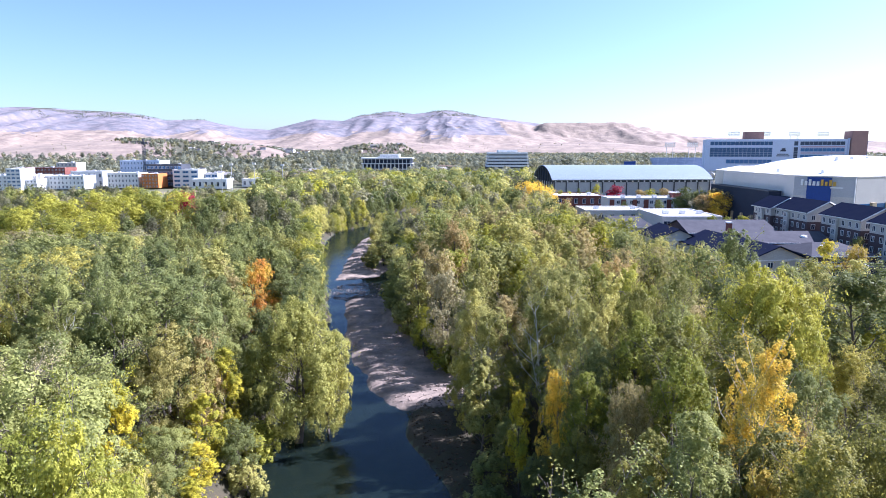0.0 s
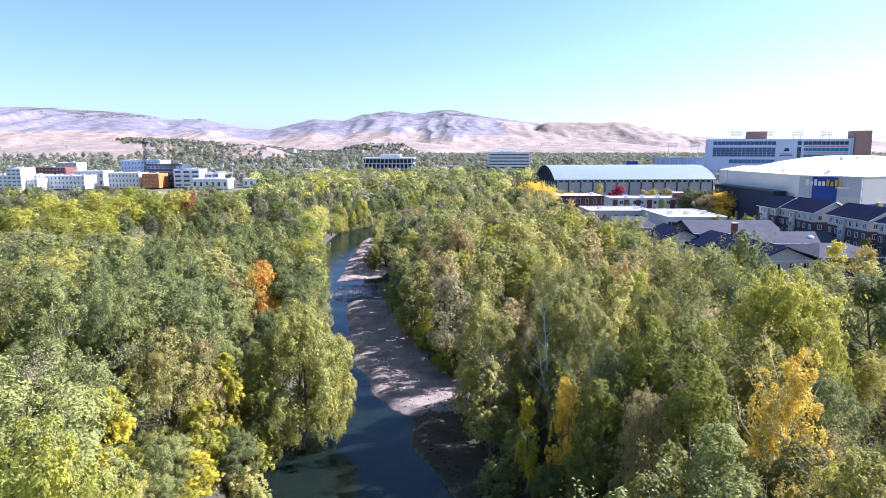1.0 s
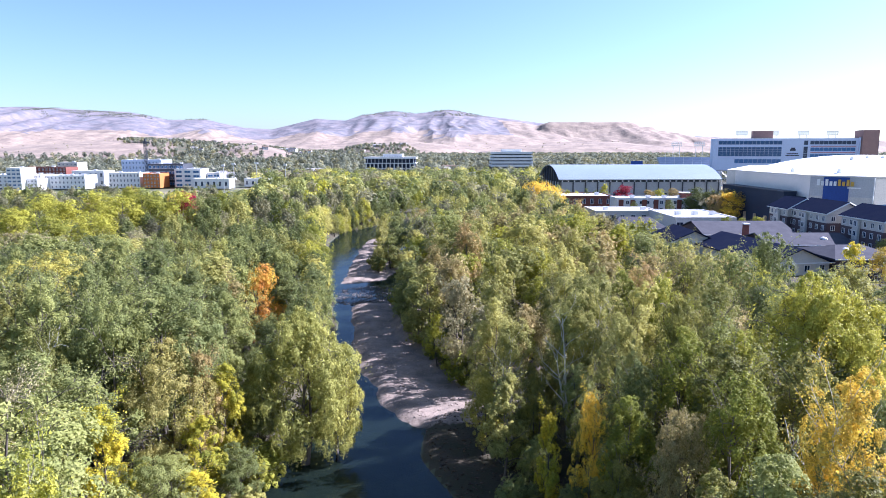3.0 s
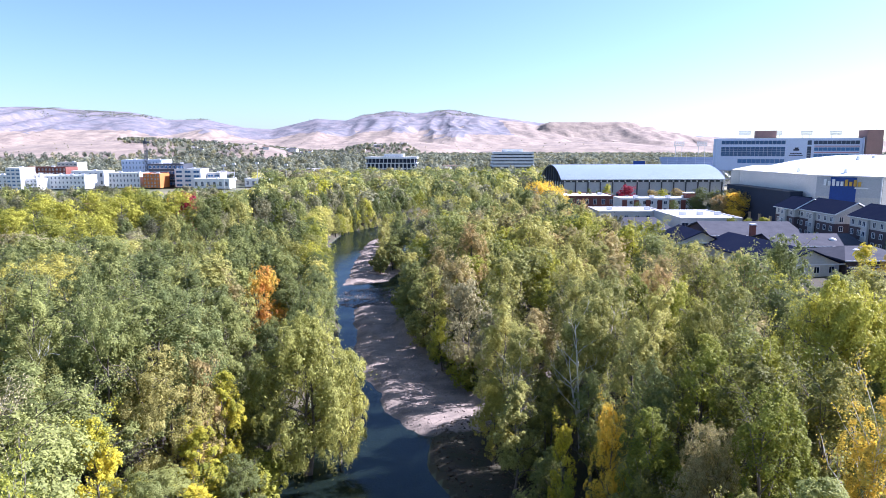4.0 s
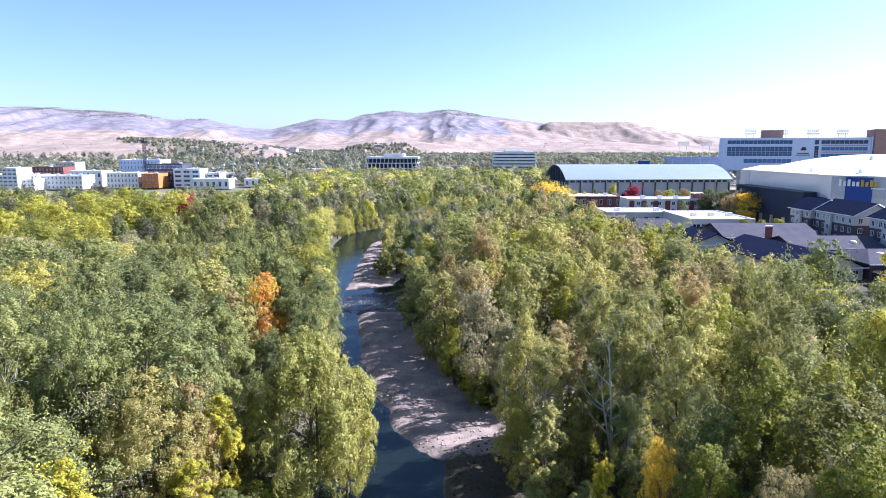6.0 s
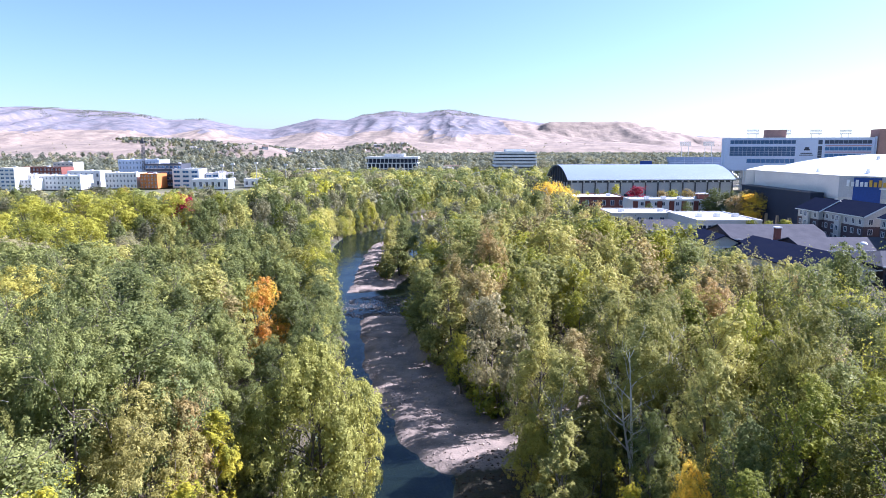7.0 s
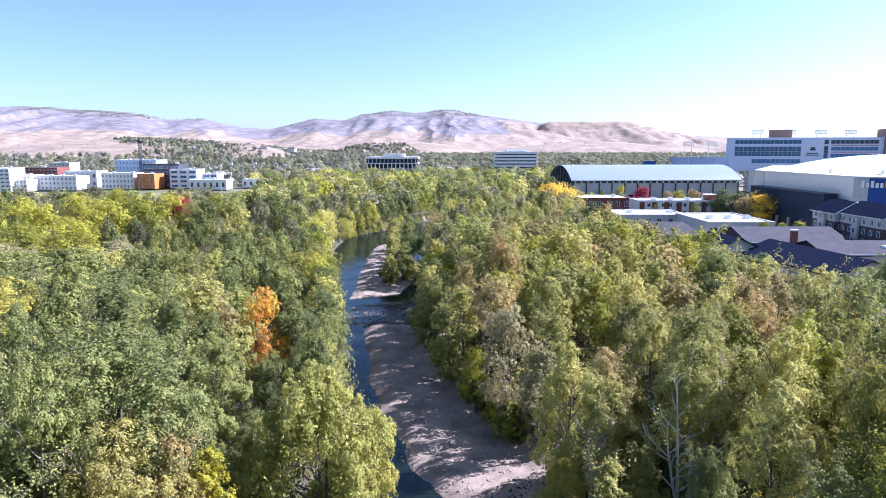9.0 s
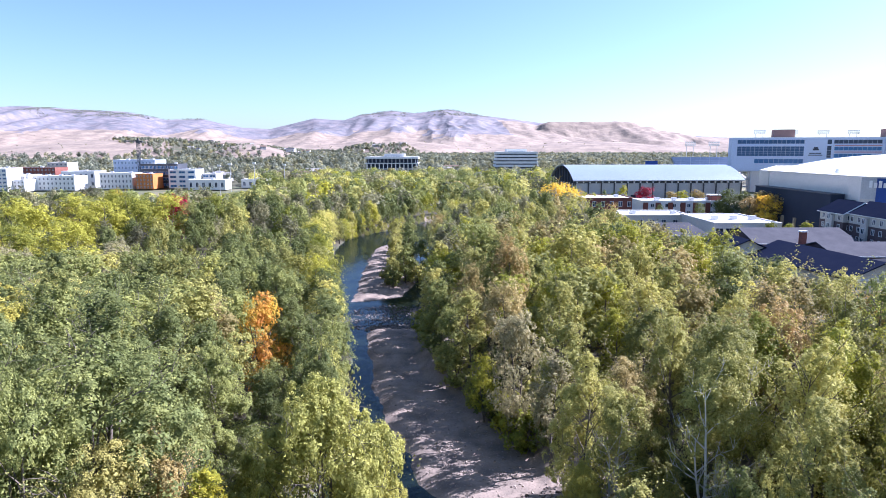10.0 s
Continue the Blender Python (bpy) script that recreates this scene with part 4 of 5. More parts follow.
# ---- far woods ----
def woods(name, material, region, count, height, sprays, size, keep, label):
    rng = np.random.default_rng(len(name) + count)
    x0, x1, y0, y1 = region
    x, y = rng.uniform(x0, x1, count), rng.uniform(y0, y1, count)
    ok = (abs(x) < 0.76 * y + 20) & (distance_to(RIVER, x, y) > 3) & keep(x, y)
    x, y = x[ok], y[ok]
    z, h = land(x, y), rng.uniform(0.7, 1.15, len(x)) * height
    g = rng.normal(size=(len(x), sprays, 3))
    g /= np.linalg.norm(g, axis=2)[:, :, None]
    g *= rng.uniform(0.5, 1, (len(x), sprays, 1)) ** 0.5
    lobes = 1 + 0.3 * np.sin(3 * np.arctan2(g[:, :, 1], g[:, :, 0]) + rng.uniform(0, 6, (len(x), 1)))
    c = np.stack([x[:, None] + g[:, :, 0] * lobes * h[:, None] * 0.34, y[:, None] + g[:, :, 1] * lobes * h[:, None] * 0.34,
                  z[:, None] + h[:, None] * (0.56 + 0.42 * g[:, :, 2])], -1).reshape(-1, 3)
    me = leaf_mesh(name, rng, c, size, 0, 3, g.reshape(-1, 3) + np.array([0, 0, 0.3]))
    toned(me, np.repeat(rng.random(len(x)), sprays))
    me.materials.append(material)
    return tagged(new(name, me), label, "woods", kind="stuff")


open_ground = lambda x, y: ((x < 20 + 0.10 * y) | (y > 640)) & ((x > -0.30 * y) | (y < 350))
for material, count, word in ((GREEN, 560, "dusty green"), (OLIVE, 360, "olive"), (FAR_OLIVE, 160, "dull olive"), (LIME, 100, "yellow-green"), (RUST, 30, "rust-brown")):
    woods("woods", material, (-420, 200, 320, 760), count, 15, 240, 0.95, open_ground, f"far {word} trees along the river")
for material, count, word in ((GREEN, 260, "dusty green"), (HAZED_GREEN, 140, "dark green"), (OLIVE, 120, "olive"), (LIME, 40, "yellow-green")):
    woods("garden_trees", material, (-420, -60, 330, 470), count, 7, 60, 0.9, lambda x, y: x < -0.28 * y, f"low {word} trees before the hospital")
for material, count, word in ((HAZED_GREEN, 4000, "dark green"), (FAR_OLIVE, 1800, "olive")):
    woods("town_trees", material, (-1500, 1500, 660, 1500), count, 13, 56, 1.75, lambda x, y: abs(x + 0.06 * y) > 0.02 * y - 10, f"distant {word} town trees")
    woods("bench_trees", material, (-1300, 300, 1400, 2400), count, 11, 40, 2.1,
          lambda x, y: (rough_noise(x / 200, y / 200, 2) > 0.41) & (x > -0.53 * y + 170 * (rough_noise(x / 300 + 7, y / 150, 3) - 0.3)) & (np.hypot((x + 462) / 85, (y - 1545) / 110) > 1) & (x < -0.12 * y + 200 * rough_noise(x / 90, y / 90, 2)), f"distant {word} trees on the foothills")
for material, count, word in ((HAZED_GREEN, 4600, "dark green"), (FAR_OLIVE, 2600, "olive")):
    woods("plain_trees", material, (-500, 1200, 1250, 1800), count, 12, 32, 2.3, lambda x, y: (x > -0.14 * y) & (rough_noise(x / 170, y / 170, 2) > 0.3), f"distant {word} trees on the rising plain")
woods("ridge_trees", HAZED_GREEN, (-2600, 300, 3850, 4300), 5200, 6, 8, 2.2, lambda x, y: (rough_noise(x / 230, y / 160, 3) > 0.47) & (hills(x, y) > np.where(x < -900, 225, 238)), "dark conifers along the far ridge")
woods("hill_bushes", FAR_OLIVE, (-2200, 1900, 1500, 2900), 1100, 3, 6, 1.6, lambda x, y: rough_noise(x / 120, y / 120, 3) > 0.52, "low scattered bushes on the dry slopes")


# ---- building materials ----
WHITE = shader("white_stucco", (0.72, 0.72, 0.71), 0.7, second=(0.60, 0.60, 0.59), scale=0.12, fine=2)
WHITE_ROOF = shader("white_membrane_roof", (0.80, 0.80, 0.79), 0.6, second=(0.66, 0.66, 0.65), scale=0.1, fine=1)
CREAM = shader("cream_stucco", (0.58, 0.55, 0.50), 0.85, second=(0.50, 0.47, 0.43), scale=0.12, fine=3)
GREY_WALL = shader("pale_grey_panel", (0.46, 0.46, 0.47), 0.8, second=(0.39, 0.39, 0.41), scale=0.1, fine=2)
TAUPE = shader("taupe_concrete", (0.68, 0.645, 0.61), 0.85, second=(0.60, 0.565, 0.54), scale=0.1, fine=2)
CHARCOAL = shader("charcoal_cladding", (0.036, 0.045, 0.07), 0.8, spec=0.1, scale=0.1, fine=2)
SLATE = shader("dark_steel", (0.06, 0.065, 0.08), 0.5, scale=0.3, fine=3)
BRICK = shader("red_brick", (0.20, 0.075, 0.055), 0.9, second=(0.14, 0.05, 0.045), scale=0.4, fine=6, bump=0.01, bump_scale=4)
BROWN_BRICK = shader("brown_brick", (0.125, 0.092, 0.097), 0.9, spec=0.15, second=(0.09, 0.068, 0.074), scale=0.4, fine=6)
ROSE_BRICK = shader("rose_brown_brick", (0.30, 0.19, 0.17), 0.9, spec=0.15, second=(0.24, 0.15, 0.14), scale=0.3, fine=5)
ROOF_BLUE = shader("blue_metal_roof", (0.25, 0.305, 0.395), 0.5, 0.1, second=(0.22, 0.275, 0.365), scale=0.05, fine=1)
# shaded version of the grey shingles: navy shade is in the colour
SHADED_SHINGLE = shader("shade_navy_shingles", (0.017, 0.022, 0.045), 0.95, spec=0.0, second=(0.024, 0.029, 0.05), scale=0.3, fine=5, bump=0.01)
SHINGLE = shader("grey_shingles", (0.105, 0.105, 0.118), 0.95, spec=0.0, second=(0.068, 0.07, 0.082), scale=0.35, fine=5, bump=0.01)
STEEL = shader("galvanised_steel", (0.55, 0.56, 0.58), 0.45, 0.5, scale=0.5)
TRIM = shader("white_trim", (0.78, 0.78, 0.77), 0.6, scale=0.5)
ORANGE_WALL = shader("orange_panel", (0.55, 0.19, 0.05), 0.7, scale=0.1)
BLUE_WALL = shader("royal_blue_panel", (0.018, 0.06, 0.26), 0.55, scale=0.1, fine=2)
GOLD_PAINT = shader("gold_paint", (0.60, 0.36, 0.05), 0.5, scale=0.5)
TAN_STONE = shader("tan_stone", (0.42, 0.34, 0.22), 0.85, scale=0.3)
SEATING = shader("blue_grey_seating", (0.26, 0.31, 0.40), 0.7, scale=0.2)
GLASS = shader("window_glass", (0.025, 0.042, 0.08), 0.15, 0.0, 0.35, scale=0.15, per_object=0.4)
BLUE_GLASS = shader("blue_window_glass", (0.04, 0.12, 0.26), 0.2, 0.0, 0.25, scale=0.1, per_object=0.3)
MULLION = shader("pale_blue_mullion", (0.34, 0.40, 0.50), 0.5, scale=0.5)
# white wall colour with the blue of open shade mixed in
SHADE_WHITE = shader("shade_blue_white_facade", (0.48, 0.55, 0.70), 0.6, second=(0.43, 0.50, 0.65), scale=0.1, fine=2)


# ---- building parts ----
def house_at(name, label, category, x, y, z=3.0, turn=0.0, group=""):
    ob = new(name)
    ob.matrix_basis = pose(x, y, z, 0, 0, turn)
    return tagged(ob, label, category, group)


WINDOW_MESHES = {}


def window(parent, x, y, z, w, h, side=0, glass=GLASS, frame_of=TRIM, name="window"):
    """A window whose lower middle is at x, y, z on a wall: side 0 faces the front (-y), 1 the left (-x), 2 the right (+x). Frame, bars and pane."""
    key = (w, h, glass.name, frame_of.name)
    if key not in WINDOW_MESHES:
        bm = bmesh.new()
        t = min(0.14, w * 0.09)
        for sides in ((-w / 2, -w / 2 + t, 0, h), (w / 2 - t, w / 2, 0, h), (-w / 2 + t, w / 2 - t, 0, t), (-w / 2 + t, w / 2 - t, h - t, h), (-t * 0.35, t * 0.35, t, h - t)):
            box(bm, sides[0], sides[1], -0.10, 0.12, sides[2], sides[3])
        ring = bpy.data.meshes.new(name)
        bm.to_mesh(ring), bm.free()
        ring.materials.append(frame_of)
        bm = bmesh.new()
        box(bm, -w / 2 + t, w / 2 - t, -0.03, 0.06, t, h - t)
        pane = bpy.data.meshes.new("pane")
        bm.to_mesh(pane), bm.free()
        pane.materials.append(glass)
        WINDOW_MESHES[key] = (ring, pane)
    ring, pane = WINDOW_MESHES[key]
    ob, inner = new(name, ring), new("pane", pane)
    ob.parent, inner.parent = parent, ob
    ob.matrix_basis = pose(x, y, z, 0, 0, (0, -90, 90)[side])
    return ob


def gable_roof(bm, x0, x1, y0, y1, eave, ridge, along="x", over=0.6, thick=0.35, hip=0.0):
    """A pitched roof shell; hip pulls the ridge in at both ends."""
    if along == "x":
        mid = (y0 + y1) / 2
        outline = lambda d: [(x0 - over, y0 - over, eave - d), (x1 + over, y0 - over, eave - d), (x1 + over, y1 + over, eave - d), (x0 - over, y1 + over, eave - d),
                             (x0 - over + hip, mid, ridge - d), (x1 + over - hip, mid, ridge - d)]
        shape = ((0, 1, 5, 4), (2, 3, 4, 5), (3, 0, 4), (1, 2, 5))
    else:
        mid = (x0 + x1) / 2
        outline = lambda d: [(x0 - over, y0 - over, eave - d), (x1 + over, y0 - over, eave - d), (x1 + over, y1 + over, eave - d), (x0 - over, y1 + over, eave - d),
                             (mid, y0 - over + hip, ridge - d), (mid, y1 + over - hip, ridge - d)]
        shape = ((3, 0, 4, 5), (1, 2, 5, 4), (0, 1, 4), (2, 3, 5))
    ends = hip > 0
    top, low = [bm.verts.new(p) for p in outline(0)], [bm.verts.new(p) for p in outline(thick)]
    for f in shape[:4 if ends else 2]:
        bm.faces.new([top[i] for i in f])
        bm.faces.new([low[i] for i in reversed(f)])
    rim = [0, 1, 2, 3] if ends else ([0, 1, 5, 2, 3, 4] if along == "x" else [0, 4, 1, 2, 5, 3])
    for i, j in zip(rim, rim[1:] + rim[:1]):
        bm.faces.new((top[j], top[i], low[i], low[j]))


def gable_wall(bm, x0, x1, y0, y1, base, eave, ridge, along="x"):
    """A house body with pointed ends."""
    box(bm, x0, x1, y0, y1, base, eave)
    if along == "x":
        ends = [[(x, y0, eave), (x, y1, eave), (x, (y0 + y1) / 2, ridge)] for x in (x0, x1)]
    else:
        ends = [[(x0, y, eave), (x1, y, eave), ((x0 + x1) / 2, y, ridge)] for y in (y0, y1)]
    a, c = [[bm.verts.new(p) for p in e] for e in ends]
    bm.faces.new(a), bm.faces.new(c[::-1])
    for i, j in ((1, 2), (2, 0)):
        bm.faces.new((a[i], a[j], c[j], c[i]))


def part_of(name, material, parent, build, label=""):
    bm = bmesh.new()
    build(bm)
    return part(name, bm, material, parent, label)


def strut(bm, a, c, r, sides=5):
    a, c = Vector(a), Vector(c)
    m = Matrix.Translation((a + c) / 2) @ (c - a).to_track_quat("Z", "Y").to_matrix().to_4x4()
    bmesh.ops.create_cone(bm, cap_ends=True, segments=sides, radius1=r, radius2=r, depth=(c - a).length, matrix=m)


def flat_block(label, x, y, wide, deep, high, wall, storeys=3, columns=6, glass=GLASS, base=3.0, category="building", name="office_building", turn=0.0,
               win=0.42, side_columns=0, roof=WHITE_ROOF, units=1, parapet=0.6, skip=0):
    """A flat-roofed block: body, parapet, roof, rows of single windows, plant on the roof."""
    b = house_at(name, label, category, x, y, base, turn)
    block("wall", wall, b, 0, wide, 0, deep, 0, high)
    block("roof", roof, b, 0.4, wide - 0.4, 0.4, deep - 0.4, high + 0.004, high + 0.15)
    def rim(bm):
        for s in ((-0.1, wide + 0.1, -0.1, 0.4), (-0.1, wide + 0.1, deep - 0.4, deep + 0.1), (-0.1, 0.4, 0.4, deep - 0.4), (wide - 0.4, wide + 0.1, 0.4, deep - 0.4)):
            box(bm, *s, high + 0.003, high + parapet)
    part_of("parapet", wall, b, rim)
    tall = high / storeys
    for k in range(skip, storeys):
        for i in range(columns):
            window(b, wide * (i + 0.5) / columns, 0, tall * k + tall * 0.25, round(wide / columns * win, 2), round(tall * 0.52, 2), 0, glass)
        for i in range(side_columns):
            window(b, wide, deep * (i + 0.5) / side_columns, tall * k + tall * 0.25, round(deep / side_columns * win, 2), round(tall * 0.52, 2), 2, glass)
    for k in range(units):
        ux = wide * (0.2 + 0.6 * k / max(1, units - 1)) if units > 1 else wide * 0.55
        block("roof_unit", STEEL, b, ux, ux + 2.4, deep * 0.4, deep * 0.4 + 2, high + 0.154, high + 1.7)
    return b


# ---- sports hall with the barrel roof ----
gym = house_at("sports_hall", "long pale grey sports hall under a blue barrel roof", "sports hall", 79.5, 457, 3, 4.3)
GL, GD, GE, GR = 116.5, 60.0, 13.0, 22.6


def arch(y):
    """Height of the vault over the hall's depth."""
    half = GD / 2 + 1.2
    rise = GR - GE
    r = (half * half + rise * rise) / (2 * rise)
    return GE + math.sqrt(max(0, r * r - (y - GD / 2) ** 2)) - (r - rise)


block("wall", GREY_WALL, gym, 0, GL, 0, GD, 0, GE - 1.7, label="pale grey wall panels")
block("eaves_strip", SLATE, gym, 0.3, GL - 0.3, 0.4, GD - 0.4, GE - 1.7, GE - 0.2, label="dark strip under the eaves")


def vault(bm):
    ys = [-1.2 + (GD + 2.4) * k / 28 for k in range(29)]
    rows = []
    for dz in (0, 0.45):
        rows.append([[bm.verts.new((x, y, arch(y) + dz)) for y in ys] for x in (-1.5, GL + 1.5)])
    for k in range(28):
        bm.faces.new((rows[1][0][k], rows[1][1][k], rows[1][1][k + 1], rows[1][0][k + 1]))
        bm.faces.new((rows[0][0][k + 1], rows[0][1][k + 1], rows[0][1][k], rows[0][0][k]))
        for e in (0, 1):
            bm.faces.new((rows[0][e][k], rows[1][e][k], rows[1][e][k + 1], rows[0][e][k + 1]))
    for k in (0, 28):
        bm.faces.new((rows[0][0][k], rows[0][1][k], rows[1][1][k], rows[1][0][k]))


part_of("roof", ROOF_BLUE, gym, vault, "light blue ribbed metal roof")


def gable(bm, x):
    ys = [GD * k / 20 for k in range(21)]
    low, high = [[bm.verts.new((x, y, z)) for y, z in ((y, GE - 1.7 if s == 0 else arch(y) - 0.05) for y in ys)] for s in (0, 1)]
    for k in range(20):
        bm.faces.new((low[k], high[k], high[k + 1], low[k + 1]))


for x in (0.02, GL - 0.02):
    part_of("gable", CHARCOAL, gym, lambda bm: gable(bm, x), "dark curved end wall")
for k in range(9):
    y = 1 + (GD - 2) * k / 8
    block("fin", SLATE, gym, -0.9, 0.0, y - 0.35, y + 0.35, 0, arch(y) - 0.1)
for k in range(14):
    x = 0.4 + (GL - 0.8) * k / 13
    block("pilaster", SLATE, gym, x - 0.35, x + 0.35, -0.7, -0.003, 0, GE - 1.7)
for k in range(27):
    x = 1.5 + (GL - 3) * k / 26
    block("bracket", TRIM, gym, x - 0.3, x + 0.3, -1.0, 0.39, GE - 1.5, GE - 0.45)
block("fascia", TRIM, gym, -1.5, GL + 1.5, -1.45, -1.21, GE - 0.1, GE + 0.5)
block("plinth", CREAM, gym, 3, 36, -2.5, -0.72, 0, 3.8, label="cream low wall")
for k in (1, 4, 8, 11):
    block("door", CHARCOAL, gym, GL / 13 * k + 3, GL / 13 * k + 6.4, -0.12, -0.004, 0, 3.4)

# ---- arena with the white dome ----
arena = house_at("arena", "large taupe concrete arena with a low white dome", "arena", 0, 0, 3)
RIM = [(150, 350), (151.5, 274), (168, 258), (250, 292), (300, 345), (300, 415), (245, 455), (205, 440)]
part_of("wall", TAUPE, arena, lambda bm: prism(bm, RIM, 0, 23.3), "taupe concrete drum with flat facets")


def dome(bm):
    rings = []
    cx_, cy_ = 226, 356
    for k in range(10):
        s = k / 9
        rings.append([bm.verts.new((cx_ + (px - cx_) * (0.86 - 0.83 * s), cy_ + (py - cy_) * (0.86 - 0.83 * s), 23.41 + 8.0 * math.sin(s * math.pi / 2) ** 0.9))
                      for i in range(8) for px, py in ((RIM[i][0] + (RIM[(i + 1) % 8][0] - RIM[i][0]) * j / 4, RIM[i][1] + (RIM[(i + 1) % 8][1] - RIM[i][1]) * j / 4) for j in range(4))])
    for a, c in zip(rings, rings[1:]):
        for i in range(32):
            bm.faces.new((a[i], a[(i + 1) % 32], c[(i + 1) % 32], c[i]))
    bm.faces.new(rings[-1])
    for f in bm.faces:
        f.smooth = True


part_of("roof", WHITE_ROOF, arena, dome, "white membrane dome")
part_of("flat_roof", WHITE_ROOF, arena, lambda bm: prism(bm, [(226 + (x - 226) * 0.99, 356 + (y - 356) * 0.99) for x, y in RIM], 23.304, 23.4))


def coping(bm):
    rings = [[bm.verts.new((226 + (x - 226) * k, 356 + (y - 356) * k, z)) for x, y in RIM] for k, z in ((1.004, 23.304), (1.004, 23.75), (0.992, 23.75), (0.992, 23.404))]
    for a, c in zip(rings, rings[1:] + rings[:1]):
        for i in range(8):
            bm.faces.new((a[i], a[(i + 1) % 8], c[(i + 1) % 8], c[i]))


part_of("coping", CREAM, arena, coping)


def facet(name, material, a, c, f0, f1, z0, z1, proud, label=""):
    """A panel on the wall between the corners a and c, from share f0 to f1 of its length."""
    (ax, ay), (bx, by) = a, c
    d = Vector((bx - ax, by - ay, 0))
    out = Vector((d.y, -d.x, 0)).normalized()
    out = -out if out.y > 0 and abs(out.x) < 0.5 else out
    if (Vector(((ax + bx) / 2 - 226, (ay + by) / 2 - 356, 0))).dot(out) < 0:
        out = -out
    p, q = Vector((ax, ay, 0)) + d * f0, Vector((ax, ay, 0)) + d * f1
    corners = [p, q, q + out * proud, p + out * proud]
    if (q - p).cross(out).z < 0:
        corners = corners[::-1]
    return part_of(name, material, arena, lambda bm: prism(bm, [(v.x, v.y) for v in corners], z0, z1), label)


facet("lower_wall", CREAM, RIM[1], RIM[2], 0.0, 0.98, 0, 15.2, 0.25, "cream lower wall")
facet("upper_wall", GREY_WALL, RIM[1], RIM[2], 0.0, 0.98, 15.21, 23.1, 0.3, "grey upper wall")
facet("blue_panel", BLUE_WALL, RIM[1], RIM[2], 0.22, 0.62, 8.5, 23.12, 0.5, "royal blue banner panel")
facet("corner_pier", WHITE, RIM[1], RIM[2], 0.985, 1.0, 0, 23.3, 0.8)
# sign above the entrance, as plain bars
for k in range(9):
    f = 0.12 + 0.066 * k
    facet("sign_bar", TRIM if k < 5 else GOLD_PAINT, RIM[1], RIM[2], f, f + 0.042, 19.6, 22.2 if k in (0, 2, 5, 7) else 21.4, 1.0, "plain bar standing for a sign letter")
facet("sign_bar", TRIM, RIM[1], RIM[2], 0.6, 0.8, 18.7, 19.2, 0.7)
facet("lower_wall", CREAM, RIM[2], RIM[3], 0.0, 1.0, 0, 23.1, 0.2)
for k in range(8):
    f = 0.03 + 0.11 * k
    facet("window", BLUE_GLASS, RIM[2], RIM[3], f, f + 0.07, 8.0, 12.5, 0.35)
    facet("pier", TAN_STONE, RIM[2], RIM[3], f + 0.075, f + 0.105, 4.0, 13.0, 1.2)
facet("upper_wall", CREAM, RIM[0], RIM[1], 0.0, 0.12, 0, 23.1, 0.2)
block("annexe", CHARCOAL, arena, 144.5, 150.0, 281, 342, 0, 16.2, label="charcoal-clad service wing")
block("annexe", CHARCOAL, arena, 147.0, 151.0, 275.5, 280.9, 0, 14.4)
block("annexe_roof", SLATE, arena, 144.2, 150.0, 280.95, 342.3, 16.204, 16.5)
for k in range(6):
    block("pier", TAN_STONE, arena, 143.6, 144.496, 284 + 10 * k, 285.2 + 10 * k, 0, 4.5)
for x, y in ((196, 318), (206, 322), (217, 327), (170, 285), (158, 300)):
    part_of("roof_vent", TRIM, arena, lambda bm: bmesh.ops.create_cone(bm, cap_ends=True, segments=10, radius1=1.0, radius2=0.7, depth=1.8,
            matrix=Matrix.Translation((x, y, (25.0 if x < 180 else 30.2)))))

# ---- stadium press box ----
stad = house_at("stadium_press_box", "long pale stadium press box with blue glass bands and brick towers", "stadium", 222.5, 544, 3, -15.2)
SL = 121.0
block("wall", SHADE_WHITE, stad, 0, SL * 0.9, 0, 16, 17, 43.0, label="white facade with blue shade in its colour")
block("lower_wall", TAUPE, stad, 16, SL, 3, 16, 0, 16.99)
block("roof", WHITE_ROOF, stad, 0.5, SL * 0.9 - 0.5, 0.5, 15.5, 43.004, 43.3)
for z0, z1, x0, x1, glass in ((38.4, 41.3, 4, 52, BLUE_GLASS), (28.8, 36.2, 4, 52, BLUE_GLASS), (23.2, 26.4, 17, 52, BLUE_GLASS), (38.4, 41.2, 68, 105, GLASS),
                              (33.2, 35.8, 73, 105, BLUE_GLASS), (27.8, 30.6, 73, 105, BLUE_GLASS), (23.4, 25.6, 68, 105, GLASS), (27.5, 36.6, 68, 71, GLASS), (38.0, 41.4, 68, 71, GLASS)):
    if z0 == 38.4 and x0 == 68:
        x0 = 72.5
    band = block("window_band", glass, stad, x0, x1, -0.12, -0.004, z0, z1)
    count = int((x1 - x0) / 3.2)
    for k in range(count + 1):
        x = x0 + (x1 - x0) * k / max(1, count)
        block("mullion", MULLION, band, x - 0.11, x + 0.11, -0.28, -0.121, z0, z1)
    if z1 - z0 > 5:
        block("transom", MULLION, band, x0, x1, -0.24, -0.125, z0 + 3.55, z0 + 3.8)
        block("transom", MULLION, band, x0, x1, -0.24, -0.125, z0 + 1.7, z0 + 1.85)
        block("transom", MULLION, band, x0, x1, -0.24, -0.125, z0 + 5.5, z0 + 5.65)
for z in (36.5, 31.6, 26.6):
    block("balcony_rail", shader("dusty_rose_panel", (0.42, 0.22, 0.26), 0.7), stad, 73, 105, -0.9, -0.7, z, z + 0.7)
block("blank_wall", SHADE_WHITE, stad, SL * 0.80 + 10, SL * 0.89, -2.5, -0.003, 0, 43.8)
